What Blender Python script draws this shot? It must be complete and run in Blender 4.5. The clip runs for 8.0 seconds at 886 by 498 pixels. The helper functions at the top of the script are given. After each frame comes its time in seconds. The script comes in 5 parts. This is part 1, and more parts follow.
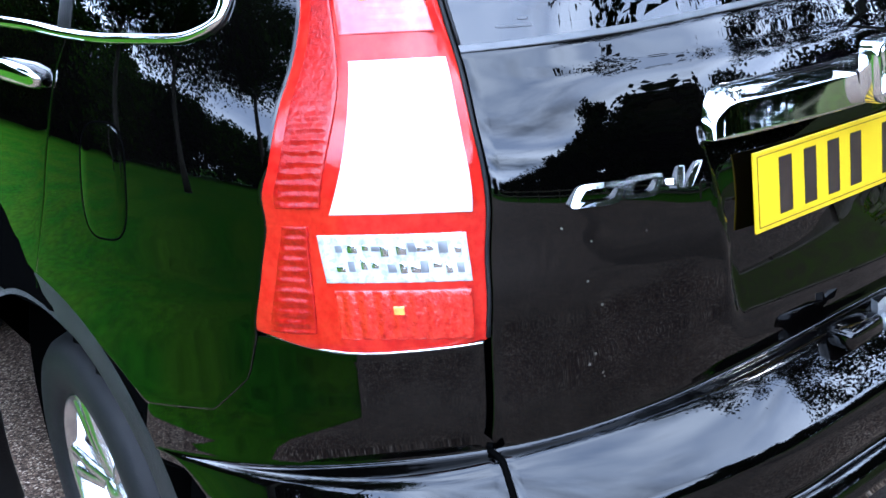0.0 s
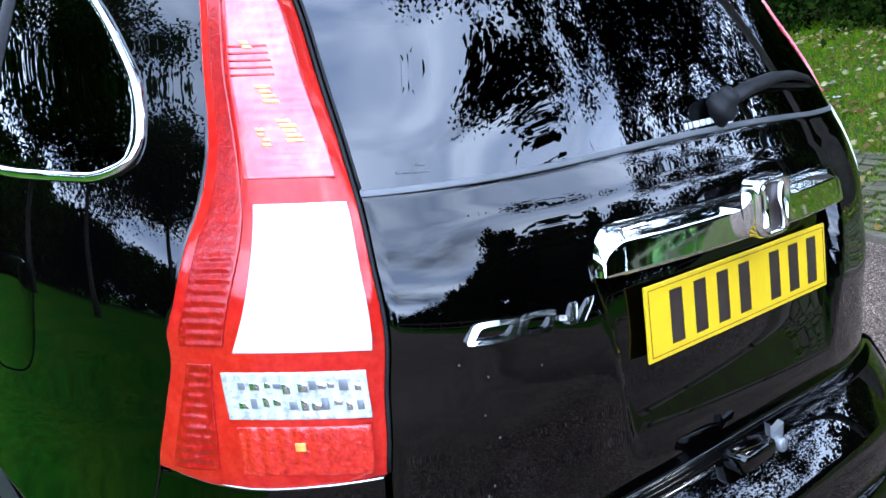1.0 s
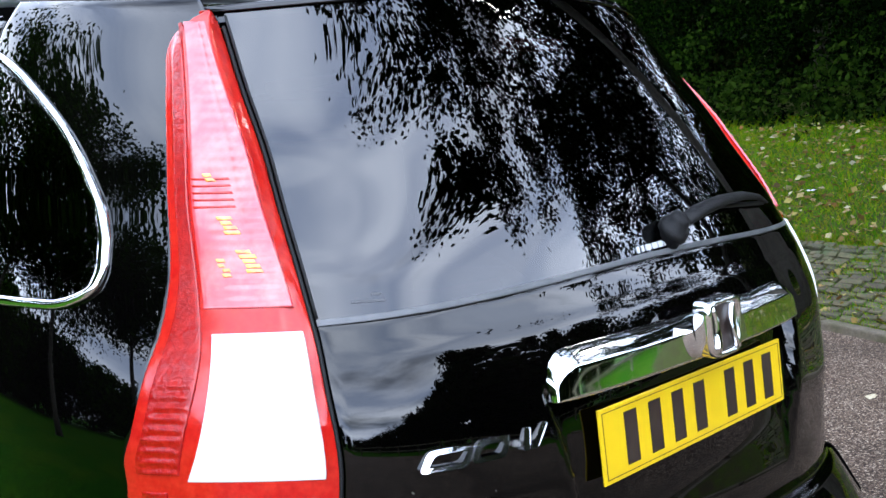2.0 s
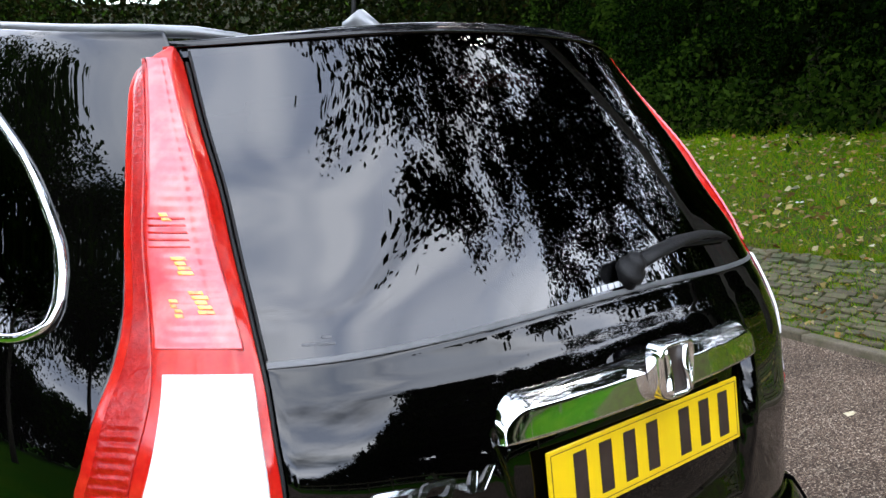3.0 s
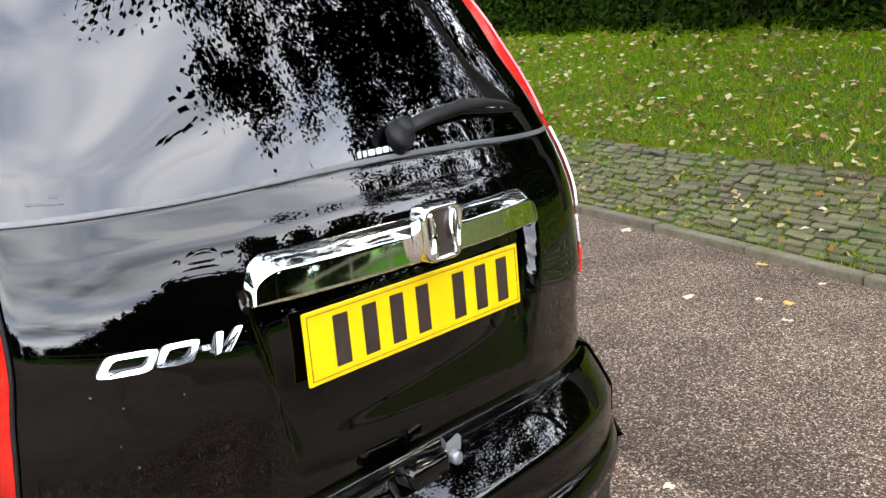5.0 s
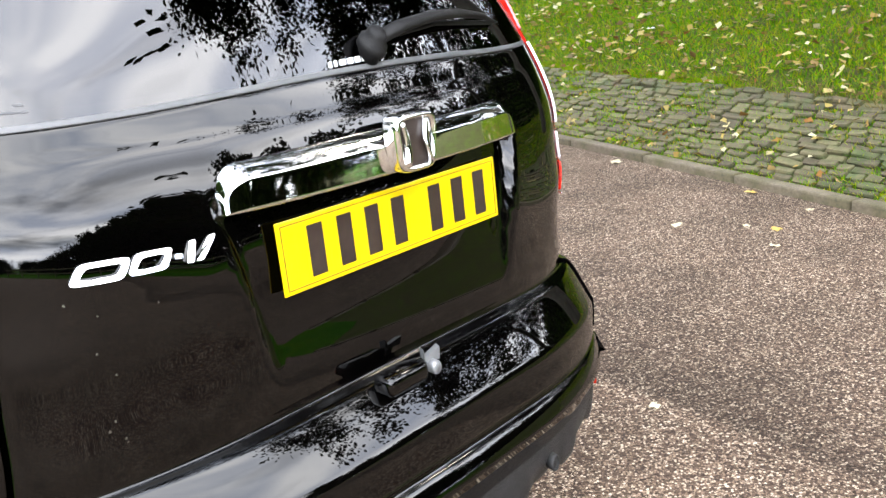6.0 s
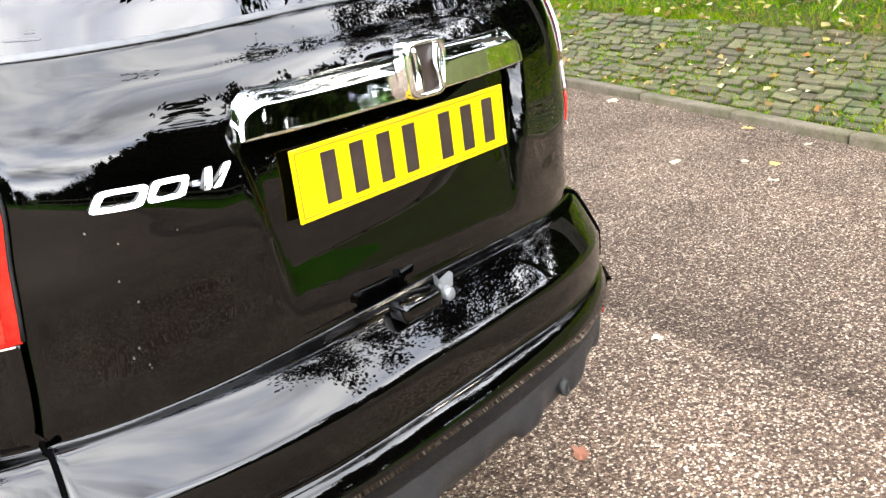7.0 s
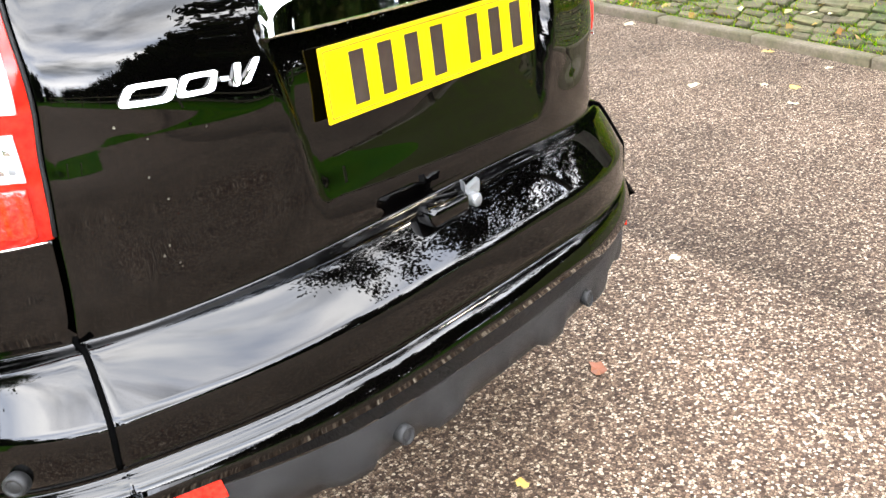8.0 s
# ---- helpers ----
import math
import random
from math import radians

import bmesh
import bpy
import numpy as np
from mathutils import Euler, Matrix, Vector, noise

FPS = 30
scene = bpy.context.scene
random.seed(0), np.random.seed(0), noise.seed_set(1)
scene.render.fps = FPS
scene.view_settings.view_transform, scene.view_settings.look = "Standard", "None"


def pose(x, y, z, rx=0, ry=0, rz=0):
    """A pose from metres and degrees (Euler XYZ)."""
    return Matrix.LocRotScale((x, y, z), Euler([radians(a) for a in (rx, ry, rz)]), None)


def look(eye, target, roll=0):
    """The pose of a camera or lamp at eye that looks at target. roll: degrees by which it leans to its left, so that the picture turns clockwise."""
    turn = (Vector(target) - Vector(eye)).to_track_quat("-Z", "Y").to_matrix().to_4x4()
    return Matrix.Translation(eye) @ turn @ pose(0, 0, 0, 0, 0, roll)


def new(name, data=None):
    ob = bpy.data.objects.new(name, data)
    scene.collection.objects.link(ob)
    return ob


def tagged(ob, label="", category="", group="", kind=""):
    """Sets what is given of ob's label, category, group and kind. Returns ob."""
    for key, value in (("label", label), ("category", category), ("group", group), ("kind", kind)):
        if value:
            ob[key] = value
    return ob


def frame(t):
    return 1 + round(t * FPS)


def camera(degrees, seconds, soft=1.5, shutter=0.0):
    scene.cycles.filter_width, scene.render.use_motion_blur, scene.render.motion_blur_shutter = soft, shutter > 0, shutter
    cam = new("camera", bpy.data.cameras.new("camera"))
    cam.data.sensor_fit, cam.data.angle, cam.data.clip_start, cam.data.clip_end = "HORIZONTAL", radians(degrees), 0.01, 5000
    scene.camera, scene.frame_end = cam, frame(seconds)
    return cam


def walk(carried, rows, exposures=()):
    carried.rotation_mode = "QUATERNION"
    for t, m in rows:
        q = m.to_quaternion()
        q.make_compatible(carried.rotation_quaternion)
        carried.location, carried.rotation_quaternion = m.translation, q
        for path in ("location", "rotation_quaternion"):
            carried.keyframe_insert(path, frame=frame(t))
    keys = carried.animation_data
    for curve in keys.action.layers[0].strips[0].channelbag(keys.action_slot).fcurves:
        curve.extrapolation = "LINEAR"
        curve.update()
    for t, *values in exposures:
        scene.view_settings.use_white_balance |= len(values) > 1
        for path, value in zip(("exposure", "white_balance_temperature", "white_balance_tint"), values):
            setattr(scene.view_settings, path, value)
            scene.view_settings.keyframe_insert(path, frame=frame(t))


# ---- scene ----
cam = camera(51.0, 8.0)
PATH = [
    (0, (-1.311, -0.707, 1.381), (-0.163, 0.825, 0.803), -5.5),
    (0.5, (-1.295, -0.729, 1.414), (-0.064, 0.767, 0.917), -5.3),
    (1, (-1.281, -0.763, 1.446), (0.002, 0.717, 1.040), -4.6),
    (1.5, (-1.269, -0.789, 1.480), (0.048, 0.686, 1.183), -4.4),
    (2, (-1.264, -0.813, 1.502), (0.070, 0.660, 1.276), -4.5),
    (3.3, (-1.200, -0.880, 1.569), (0.160, 0.567, 1.333), -2.4),
    (3.5, (-1.183, -0.895, 1.563), (0.211, 0.519, 1.321), -2.2),
    (4, (-1.153, -0.938, 1.544), (0.265, 0.438, 1.232), -2.3),
    (4.5, (-1.114, -0.973, 1.516), (0.336, 0.351, 1.139), -2.1),
    (5, (-1.084, -0.991, 1.490), (0.387, 0.287, 1.040), -2.8),
    (6.5, (-1.076, -1.027, 1.423), (0.357, 0.221, 0.799), -4.4),
    (7, (-1.111, -1.007, 1.413), (0.315, 0.219, 0.733), -4.9),
    (7.5, (-1.127, -0.998, 1.394), (0.286, 0.202, 0.644), -4.8),
    (8, (-1.138, -0.985, 1.372), (0.227, 0.228, 0.557), -4.9),
]
EXPOSURES = [(0, 0.50, 5150, 10), (1, 0.27, 5150, 10), (2, 0.02, 5800, 10), (3.5, -0.12, 6550, 10), (4.5, 0.16, 6800, 10), (5.2, 0.50, 6850, 10), (6.5, 0.96, 7000, 10), (8, 1.29, 7050, 10)]
walk(cam, [(t, look(eye, target, roll)) for t, eye, target, roll in PATH], EXPOSURES)

# ---- world, sun, exposure ----
SUN_AZ, SUN_EL = radians(104.0), radians(50.0)
world = bpy.data.worlds.new("sky")
scene.world = world
world.use_nodes = True
wn, wl = world.node_tree.nodes, world.node_tree.links
wn.clear()
w_out, w_bg = wn.new("ShaderNodeOutputWorld"), wn.new("ShaderNodeBackground")
w_sky = wn.new("ShaderNodeTexSky")
w_sky.sky_type, w_sky.sun_disc = "NISHITA", False
w_sky.sun_elevation, w_sky.sun_rotation = SUN_EL, SUN_AZ
w_co, w_map = wn.new("ShaderNodeTexCoord"), wn.new("ShaderNodeMapping")
w_map.inputs["Scale"].default_value = (0.5, 0.5, 3.0)
w_noise, w_ramp, w_mix = wn.new("ShaderNodeTexNoise"), wn.new("ShaderNodeValToRGB"), wn.new("ShaderNodeMixRGB")
w_noise.inputs["Scale"].default_value, w_noise.inputs["Detail"].default_value = 1.9, 6.0
w_noise.inputs["Roughness"].default_value, w_noise.inputs["Distortion"].default_value = 0.52, 0.35
w_noise2, w_ramp2 = wn.new("ShaderNodeTexNoise"), wn.new("ShaderNodeValToRGB")
w_noise2.inputs["Scale"].default_value, w_noise2.inputs["Detail"].default_value = 2.6, 5.0
w_ramp.color_ramp.elements[0].position, w_ramp.color_ramp.elements[1].position = 0.28, 0.49
w_ramp2.color_ramp.elements[0].position, w_ramp2.color_ramp.elements[1].position = 0.40, 0.64
w_ramp2.color_ramp.elements[0].color = (33.0, 38.0, 49.0, 1)
w_ramp2.color_ramp.elements[1].color = (70.0, 73.0, 79.0, 1)
wl.new(w_co.outputs["Generated"], w_map.inputs["Vector"])
wl.new(w_map.outputs["Vector"], w_noise.inputs["Vector"])
wl.new(w_map.outputs["Vector"], w_noise2.inputs["Vector"])
wl.new(w_noise.outputs["Fac"], w_ramp.inputs["Fac"])
wl.new(w_noise2.outputs["Fac"], w_ramp2.inputs["Fac"])
wl.new(w_ramp.outputs["Color"], w_mix.inputs["Fac"])
wl.new(w_sky.outputs["Color"], w_mix.inputs["Color1"])
w_xyz, w_low, w_glow = wn.new("ShaderNodeSeparateXYZ"), wn.new("ShaderNodeMapRange"), wn.new("ShaderNodeMixRGB")
w_low.inputs["From Min"].default_value, w_low.inputs["From Max"].default_value = 0.05, 0.55
w_low.inputs["To Min"].default_value, w_low.inputs["To Max"].default_value = 1.55, 0.95
w_glow.blend_type = "MULTIPLY"
w_glow.inputs["Fac"].default_value = 1.0
wl.new(w_co.outputs["Generated"], w_xyz.inputs["Vector"])
wl.new(w_xyz.outputs["Z"], w_low.inputs["Value"])
wl.new(w_ramp2.outputs["Color"], w_glow.inputs["Color1"])
wl.new(w_low.outputs["Result"], w_glow.inputs["Color2"])
wl.new(w_glow.outputs["Color"], w_mix.inputs["Color2"])
wl.new(w_mix.outputs["Color"], w_bg.inputs["Color"])
w_bg.inputs["Strength"].default_value = 0.11
wl.new(w_bg.outputs["Background"], w_out.inputs["Surface"])

sun = new("sun", bpy.data.lights.new("sun", "SUN"))
sun.data.energy, sun.data.angle, sun.data.color = 1.5, radians(10), (1.0, 0.91, 0.79)
SUN_DIR = Vector((math.sin(SUN_AZ) * math.cos(SUN_EL), math.cos(SUN_AZ) * math.cos(SUN_EL), math.sin(SUN_EL)))
sun.matrix_world = look(SUN_DIR * 60, (0, 0, 0))


# ---- materials ----
def material(name, colour, rough=0.5, metal=0.0, second=None, scale=8.0, mix=(0.35, 0.65), fine=None, bump=0.0, bump_scale=200.0,
             coat=0.0, spec=0.5, jitter=0.0, rough_var=0.0, transmission=0.0, sheen=0.0):
    """A principled surface with colour variation at two scales and fine relief, in object space."""
    m = bpy.data.materials.new(name)
    m.use_nodes = True
    n, l = m.node_tree.nodes, m.node_tree.links
    b = n["Principled BSDF"]
    b.inputs["Base Color"].default_value = (*colour, 1)
    b.inputs["Roughness"].default_value, b.inputs["Metallic"].default_value = rough, metal
    b.inputs["Coat Weight"].default_value, b.inputs["Coat Roughness"].default_value = coat, 0.015
    b.inputs["Specular IOR Level"].default_value = spec
    b.inputs["Transmission Weight"].default_value = transmission
    co = n.new("ShaderNodeTexCoord")
    tail = None
    if second:
        t, r, x = n.new("ShaderNodeTexNoise"), n.new("ShaderNodeValToRGB"), n.new("ShaderNodeMixRGB")
        t.inputs["Scale"].default_value, t.inputs["Detail"].default_value = scale, 8
        r.color_ramp.elements[0].position, r.color_ramp.elements[1].position = mix
        x.inputs["Color1"].default_value, x.inputs["Color2"].default_value = (*colour, 1), (*second, 1)
        l.new(co.outputs["Object"], t.inputs["Vector"])
        l.new(t.outputs["Fac"], r.inputs["Fac"])
        l.new(r.outputs["Color"], x.inputs["Fac"])
        tail = x.outputs["Color"]
    if fine:
        t, x = n.new("ShaderNodeTexNoise"), n.new("ShaderNodeMixRGB")
        t.inputs["Scale"].default_value, t.inputs["Detail"].default_value = fine[0], 6
        x.blend_type = "OVERLAY"
        x.inputs["Fac"].default_value = fine[1]
        x.inputs["Color1"].default_value = (*colour, 1)
        l.new(co.outputs["Object"], t.inputs["Vector"])
        if tail:
            l.new(tail, x.inputs["Color1"])
        l.new(t.outputs["Fac"], x.inputs["Color2"])
        tail = x.outputs["Color"]
    if jitter:
        g, o, a, h = n.new("ShaderNodeNewGeometry"), n.new("ShaderNodeObjectInfo"), n.new("ShaderNodeMath"), n.new("ShaderNodeHueSaturation")
        r1, r2 = n.new("ShaderNodeMapRange"), n.new("ShaderNodeMapRange")
        l.new(g.outputs["Random Per Island"], a.inputs[0])
        l.new(o.outputs["Random"], a.inputs[1])
        f = n.new("ShaderNodeMath")
        f.operation = "FRACT"
        l.new(a.outputs[0], f.inputs[0])
        r1.inputs["To Min"].default_value, r1.inputs["To Max"].default_value = 1 - jitter, 1 + jitter
        r2.inputs["To Min"].default_value, r2.inputs["To Max"].default_value = 0.5 - jitter * 0.06, 0.5 + jitter * 0.06
        l.new(f.outputs[0], r1.inputs["Value"])
        l.new(f.outputs[0], r2.inputs["Value"])
        l.new(r1.outputs["Result"], h.inputs["Value"])
        l.new(r2.outputs["Result"], h.inputs["Hue"])
        h.inputs["Color"].default_value = (*colour, 1)
        if tail:
            l.new(tail, h.inputs["Color"])
        tail = h.outputs["Color"]
    if tail:
        l.new(tail, b.inputs["Base Color"])
    if rough_var:
        t, r = n.new("ShaderNodeTexNoise"), n.new("ShaderNodeMapRange")
        t.inputs["Scale"].default_value, t.inputs["Detail"].default_value = 14, 8
        r.inputs["To Min"].default_value, r.inputs["To Max"].default_value = max(rough - rough_var, 0), rough + rough_var
        l.new(co.outputs["Object"], t.inputs["Vector"])
        l.new(t.outputs["Fac"], r.inputs["Value"])
        l.new(r.outputs["Result"], b.inputs["Roughness"])
    if bump:
        t, k = n.new("ShaderNodeTexNoise"), n.new("ShaderNodeBump")
        t.inputs["Scale"].default_value, t.inputs["Detail"].default_value = bump_scale, 5
        k.inputs["Strength"].default_value, k.inputs["Distance"].default_value = min(bump, 1), 0.004
        l.new(co.outputs["Object"], t.inputs["Vector"])
        l.new(t.outputs["Fac"], k.inputs["Height"])
        l.new(k.outputs["Normal"], b.inputs["Normal"])
    return m


def leaf_material(name, colours, rough=0.45, through_light=0.35):
    """Leaves whose colour differs from leaf to leaf, with some light passing through."""
    m = bpy.data.materials.new(name)
    m.use_nodes = True
    n, l = m.node_tree.nodes, m.node_tree.links
    b, out = n["Principled BSDF"], n["Material Output"]
    g, r = n.new("ShaderNodeNewGeometry"), n.new("ShaderNodeValToRGB")
    e = r.color_ramp.elements
    for i, c in enumerate(colours):
        q = e[i] if i < 2 else e.new(i / (len(colours) - 1))
        q.position, q.color = i / (len(colours) - 1), (*c, 1)
    l.new(g.outputs["Random Per Island"], r.inputs["Fac"])
    l.new(r.outputs["Color"], b.inputs["Base Color"])
    b.inputs["Roughness"].default_value, b.inputs["Specular IOR Level"].default_value = rough + 0.2, 0.012
    t, x = n.new("ShaderNodeBsdfTranslucent"), n.new("ShaderNodeMixShader")
    x.inputs["Fac"].default_value = through_light
    l.new(r.outputs["Color"], t.inputs["Color"])
    l.new(b.outputs["BSDF"], x.inputs[1])
    l.new(t.outputs["BSDF"], x.inputs[2])
    l.new(x.outputs["Shader"], out.inputs["Surface"])
    return m


def chip_material(name):
    """Worn tarmac with pinkish and pale stone chips."""
    m = bpy.data.materials.new(name)
    m.use_nodes = True
    n, l = m.node_tree.nodes, m.node_tree.links
    b = n["Principled BSDF"]
    co, v, v2 = n.new("ShaderNodeTexCoord"), n.new("ShaderNodeTexVoronoi"), n.new("ShaderNodeTexVoronoi")
    v.inputs["Scale"].default_value, v2.inputs["Scale"].default_value = 125, 125
    v2.feature = "DISTANCE_TO_EDGE"
    l.new(co.outputs["Object"], v.inputs["Vector"])
    l.new(co.outputs["Object"], v2.inputs["Vector"])
    sep, ramp = n.new("ShaderNodeSeparateColor"), n.new("ShaderNodeValToRGB")
    l.new(v.outputs["Color"], sep.inputs["Color"])
    l.new(sep.outputs["Red"], ramp.inputs["Fac"])
    e = ramp.color_ramp.elements
    stops = [(0.0, (0.028, 0.017, 0.011)), (0.28, (0.085, 0.055, 0.037)), (0.5, (0.146, 0.098, 0.067)), (0.74, (0.240, 0.172, 0.120)), (1.0, (0.56, 0.46, 0.35))]
    for i, (p, c) in enumerate(stops):
        q = e[i] if i < 2 else e.new(p)
        q.position, q.color = p, (*c, 1)
    edge, dark = n.new("ShaderNodeMapRange"), n.new("ShaderNodeMixRGB")
    edge.inputs["From Max"].default_value = 0.16
    dark.inputs["Color1"].default_value = (0.030, 0.021, 0.017, 1)
    l.new(v2.outputs["Distance"], edge.inputs["Value"])
    l.new(edge.outputs["Result"], dark.inputs["Fac"])
    l.new(ramp.outputs["Color"], dark.inputs["Color2"])
    big, br, bm_ = n.new("ShaderNodeTexNoise"), n.new("ShaderNodeMapRange"), n.new("ShaderNodeMixRGB")
    big.inputs["Scale"].default_value, big.inputs["Detail"].default_value = 1.7, 9
    br.inputs["From Min"].default_value, br.inputs["From Max"].default_value = 0.3, 0.7
    br.inputs["To Min"].default_value, br.inputs["To Max"].default_value = 0.66, 1.16
    bm_.blend_type = "MULTIPLY"
    bm_.inputs["Fac"].default_value = 1
    l.new(co.outputs["Object"], big.inputs["Vector"])
    l.new(big.outputs["Fac"], br.inputs["Value"])
    l.new(dark.outputs["Color"], bm_.inputs["Color1"])
    l.new(br.outputs["Result"], bm_.inputs["Color2"])
    # long painted shadow strip: clear ragged edge on one side, fading out on the other
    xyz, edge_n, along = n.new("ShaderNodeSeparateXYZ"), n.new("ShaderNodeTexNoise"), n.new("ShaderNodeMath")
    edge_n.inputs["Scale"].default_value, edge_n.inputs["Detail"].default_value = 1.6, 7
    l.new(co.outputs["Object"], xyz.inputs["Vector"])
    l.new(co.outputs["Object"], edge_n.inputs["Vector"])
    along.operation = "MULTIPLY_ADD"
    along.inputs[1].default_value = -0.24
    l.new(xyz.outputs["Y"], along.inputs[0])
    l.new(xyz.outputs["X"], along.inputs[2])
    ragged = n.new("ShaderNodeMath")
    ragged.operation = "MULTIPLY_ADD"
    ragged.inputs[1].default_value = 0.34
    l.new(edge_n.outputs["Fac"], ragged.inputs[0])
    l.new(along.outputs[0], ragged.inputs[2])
    shade_strip = n.new("ShaderNodeValToRGB")
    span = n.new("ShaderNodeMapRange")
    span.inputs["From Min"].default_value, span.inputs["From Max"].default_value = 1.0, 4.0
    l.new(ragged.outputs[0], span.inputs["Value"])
    l.new(span.outputs["Result"], shade_strip.inputs["Fac"])
    de = shade_strip.color_ramp.elements
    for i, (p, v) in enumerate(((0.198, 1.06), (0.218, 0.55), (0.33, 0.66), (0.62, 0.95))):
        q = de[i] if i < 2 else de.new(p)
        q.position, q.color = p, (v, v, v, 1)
    shade_mix = n.new("ShaderNodeMixRGB")
    shade_mix.blend_type = "MULTIPLY"
    shade_mix.inputs["Fac"].default_value = 1
    l.new(bm_.outputs["Color"], shade_mix.inputs["Color1"])
    l.new(shade_strip.outputs["Color"], shade_mix.inputs["Color2"])
    l.new(shade_mix.outputs["Color"], b.inputs["Base Color"])
    b.inputs["Roughness"].default_value, b.inputs["Specular IOR Level"].default_value = 0.85, 0.12
    k = n.new("ShaderNodeBump")
    k.inputs["Strength"].default_value, k.inputs["Distance"].default_value = 0.9, 0.004
    l.new(v2.outputs["Distance"], k.inputs["Height"])
    l.new(k.outputs["Normal"], b.inputs["Normal"])
    return m


def pane_material(name, tint, ior=1.5):
    """Tinted safety glass: a mirror-like skin over a darkly tinted see-through pane."""
    m = bpy.data.materials.new(name)
    m.use_nodes = True
    n, l = m.node_tree.nodes, m.node_tree.links
    n.remove(n["Principled BSDF"])
    out = n["Material Output"]
    f, t, g, x = n.new("ShaderNodeFresnel"), n.new("ShaderNodeBsdfTransparent"), n.new("ShaderNodeBsdfGlossy"), n.new("ShaderNodeMixShader")
    f.inputs["IOR"].default_value = ior
    t.inputs["Color"].default_value = (*tint, 1)
    g.inputs["Roughness"].default_value = 0.0
    g.inputs["Color"].default_value = (0.98, 0.98, 1.0, 1)
    l.new(f.outputs["Fac"], x.inputs["Fac"])
    l.new(t.outputs["BSDF"], x.inputs[1])
    l.new(g.outputs["BSDF"], x.inputs[2])
    l.new(x.outputs["Shader"], out.inputs["Surface"])
    return m


PAINT = material("black_paint", (0.0002, 0.0002, 0.0002), 0.010, spec=0.44, second=(0.0006, 0.0005, 0.0005), scale=3)
TRIM = material("grey_plastic", (0.012, 0.0122, 0.0126), 0.5, spec=0.3, second=(0.019, 0.0193, 0.0198), scale=20, bump=0.35, bump_scale=900)
RUBBER = material("rubber", (0.0045, 0.0045, 0.005), 0.6, spec=0.22, second=(0.008, 0.0078, 0.0075), scale=30, bump=0.2, bump_scale=300)
SEAL = material("seal_rubber", (0.06, 0.063, 0.066), 0.4, second=(0.09, 0.09, 0.093), scale=25)
SHELL = material("dark_shell", (0.0012, 0.0012, 0.0012), 0.9, spec=0.0)
CABIN = material("cabin_cloth", (0.006, 0.006, 0.006), 0.95, second=(0.012, 0.012, 0.012), scale=40, spec=0.1)
CHROME = material("chrome", (0.80, 0.80, 0.79), 0.045, 1.0, rough_var=0.02)
ALLOY = material("alloy_wheel", (0.80, 0.81, 0.83), 0.20, 1.0, second=(0.70, 0.70, 0.72), scale=9, rough_var=0.06)
SILVER = material("silver_rail", (0.21, 0.216, 0.222), 0.38, 0.5, second=(0.17, 0.175, 0.18), scale=12)
GLASS = pane_material("privacy_glass", (0.035, 0.034, 0.034), 1.62)
RED = material("red_lens", (0.34, 0.006, 0.004), 0.10, second=(0.42, 0.016, 0.008), scale=60, spec=0.40, coat=0.15, fine=(180, 0.25))
RED_DEEP = material("ribbed_red_lens", (0.2592, 0.00288, 0.00216), 0.16, second=(0.3744, 0.00996, 0.00664), scale=90, mix=(0.45, 0.7), spec=0.45, coat=0.2, bump=0.4, bump_scale=160)
# paler than the red lens: the sky's reflection is mixed into the colour
RED_SKYLIT = material("pale_red_lens", (0.55, 0.055, 0.066), 0.12, second=(0.60, 0.125, 0.115), scale=22, mix=(0.42, 0.66), coat=0.6, fine=(90, 0.35))
SATIN = material("bright_badge", (0.86, 0.86, 0.85), 0.10, 1.0, rough_var=0.03)
WHITE_LENS = material("white_lens", (0.6975, 0.6975, 0.69), 0.12, second=(0.615, 0.615, 0.6), scale=14, mix=(0.5, 0.8), coat=1.0)
FACET = material("faceted_reflector", (0.56, 0.56, 0.55), 0.12, 0.25, second=(0.40, 0.41, 0.41), scale=120, mix=(0.52, 0.60), coat=0.6, bump=0.6, bump_scale=60)
# colour of the painted glints in the lamp
AMBER = material("amber_bulb", (0.70, 0.17, 0.05), 0.2, second=(0.84, 0.48, 0.08), scale=60, coat=0.7)
RED_FACET = material("red_facet", (0.5625, 0.0225, 0.01125), 0.12, second=(0.30, 0.002, 0.001), scale=130, mix=(0.35, 0.75), coat=0.8, bump=0.8, bump_scale=120)
YELLOW = material("plate_yellow", (0.616, 0.42, 0), 0.35, second=(0.581, 0.392, 0), scale=12, coat=0.25)
INK = material("plate_black", (0.018, 0.010, 0.008), 0.4, second=(0.03, 0.02, 0.015), scale=30)
PRINT = material("white_print", (0.42, 0.43, 0.44), 0.4)
FAINT = material("faint_print", (0.04, 0.04, 0.043), 0.4)
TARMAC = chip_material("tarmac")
KERB = material("kerb_concrete", (0.112, 0.088, 0.062), 0.85, second=(0.068, 0.058, 0.028), scale=6, fine=(60, 0.6), bump=0.7, bump_scale=90, jitter=0.12)
SETT = material("sett_stone", (0.078, 0.060, 0.030), 0.85, second=(0.036, 0.050, 0.010), scale=7, fine=(50, 0.6), bump=0.8, bump_scale=60, jitter=0.3)
SOIL = material("soil", (0.0455, 0.0385, 0.0182), 0.95, second=(0.049, 0.07, 0.0126), scale=9, fine=(60, 0.6), bump=0.8, bump_scale=40, spec=0.05)
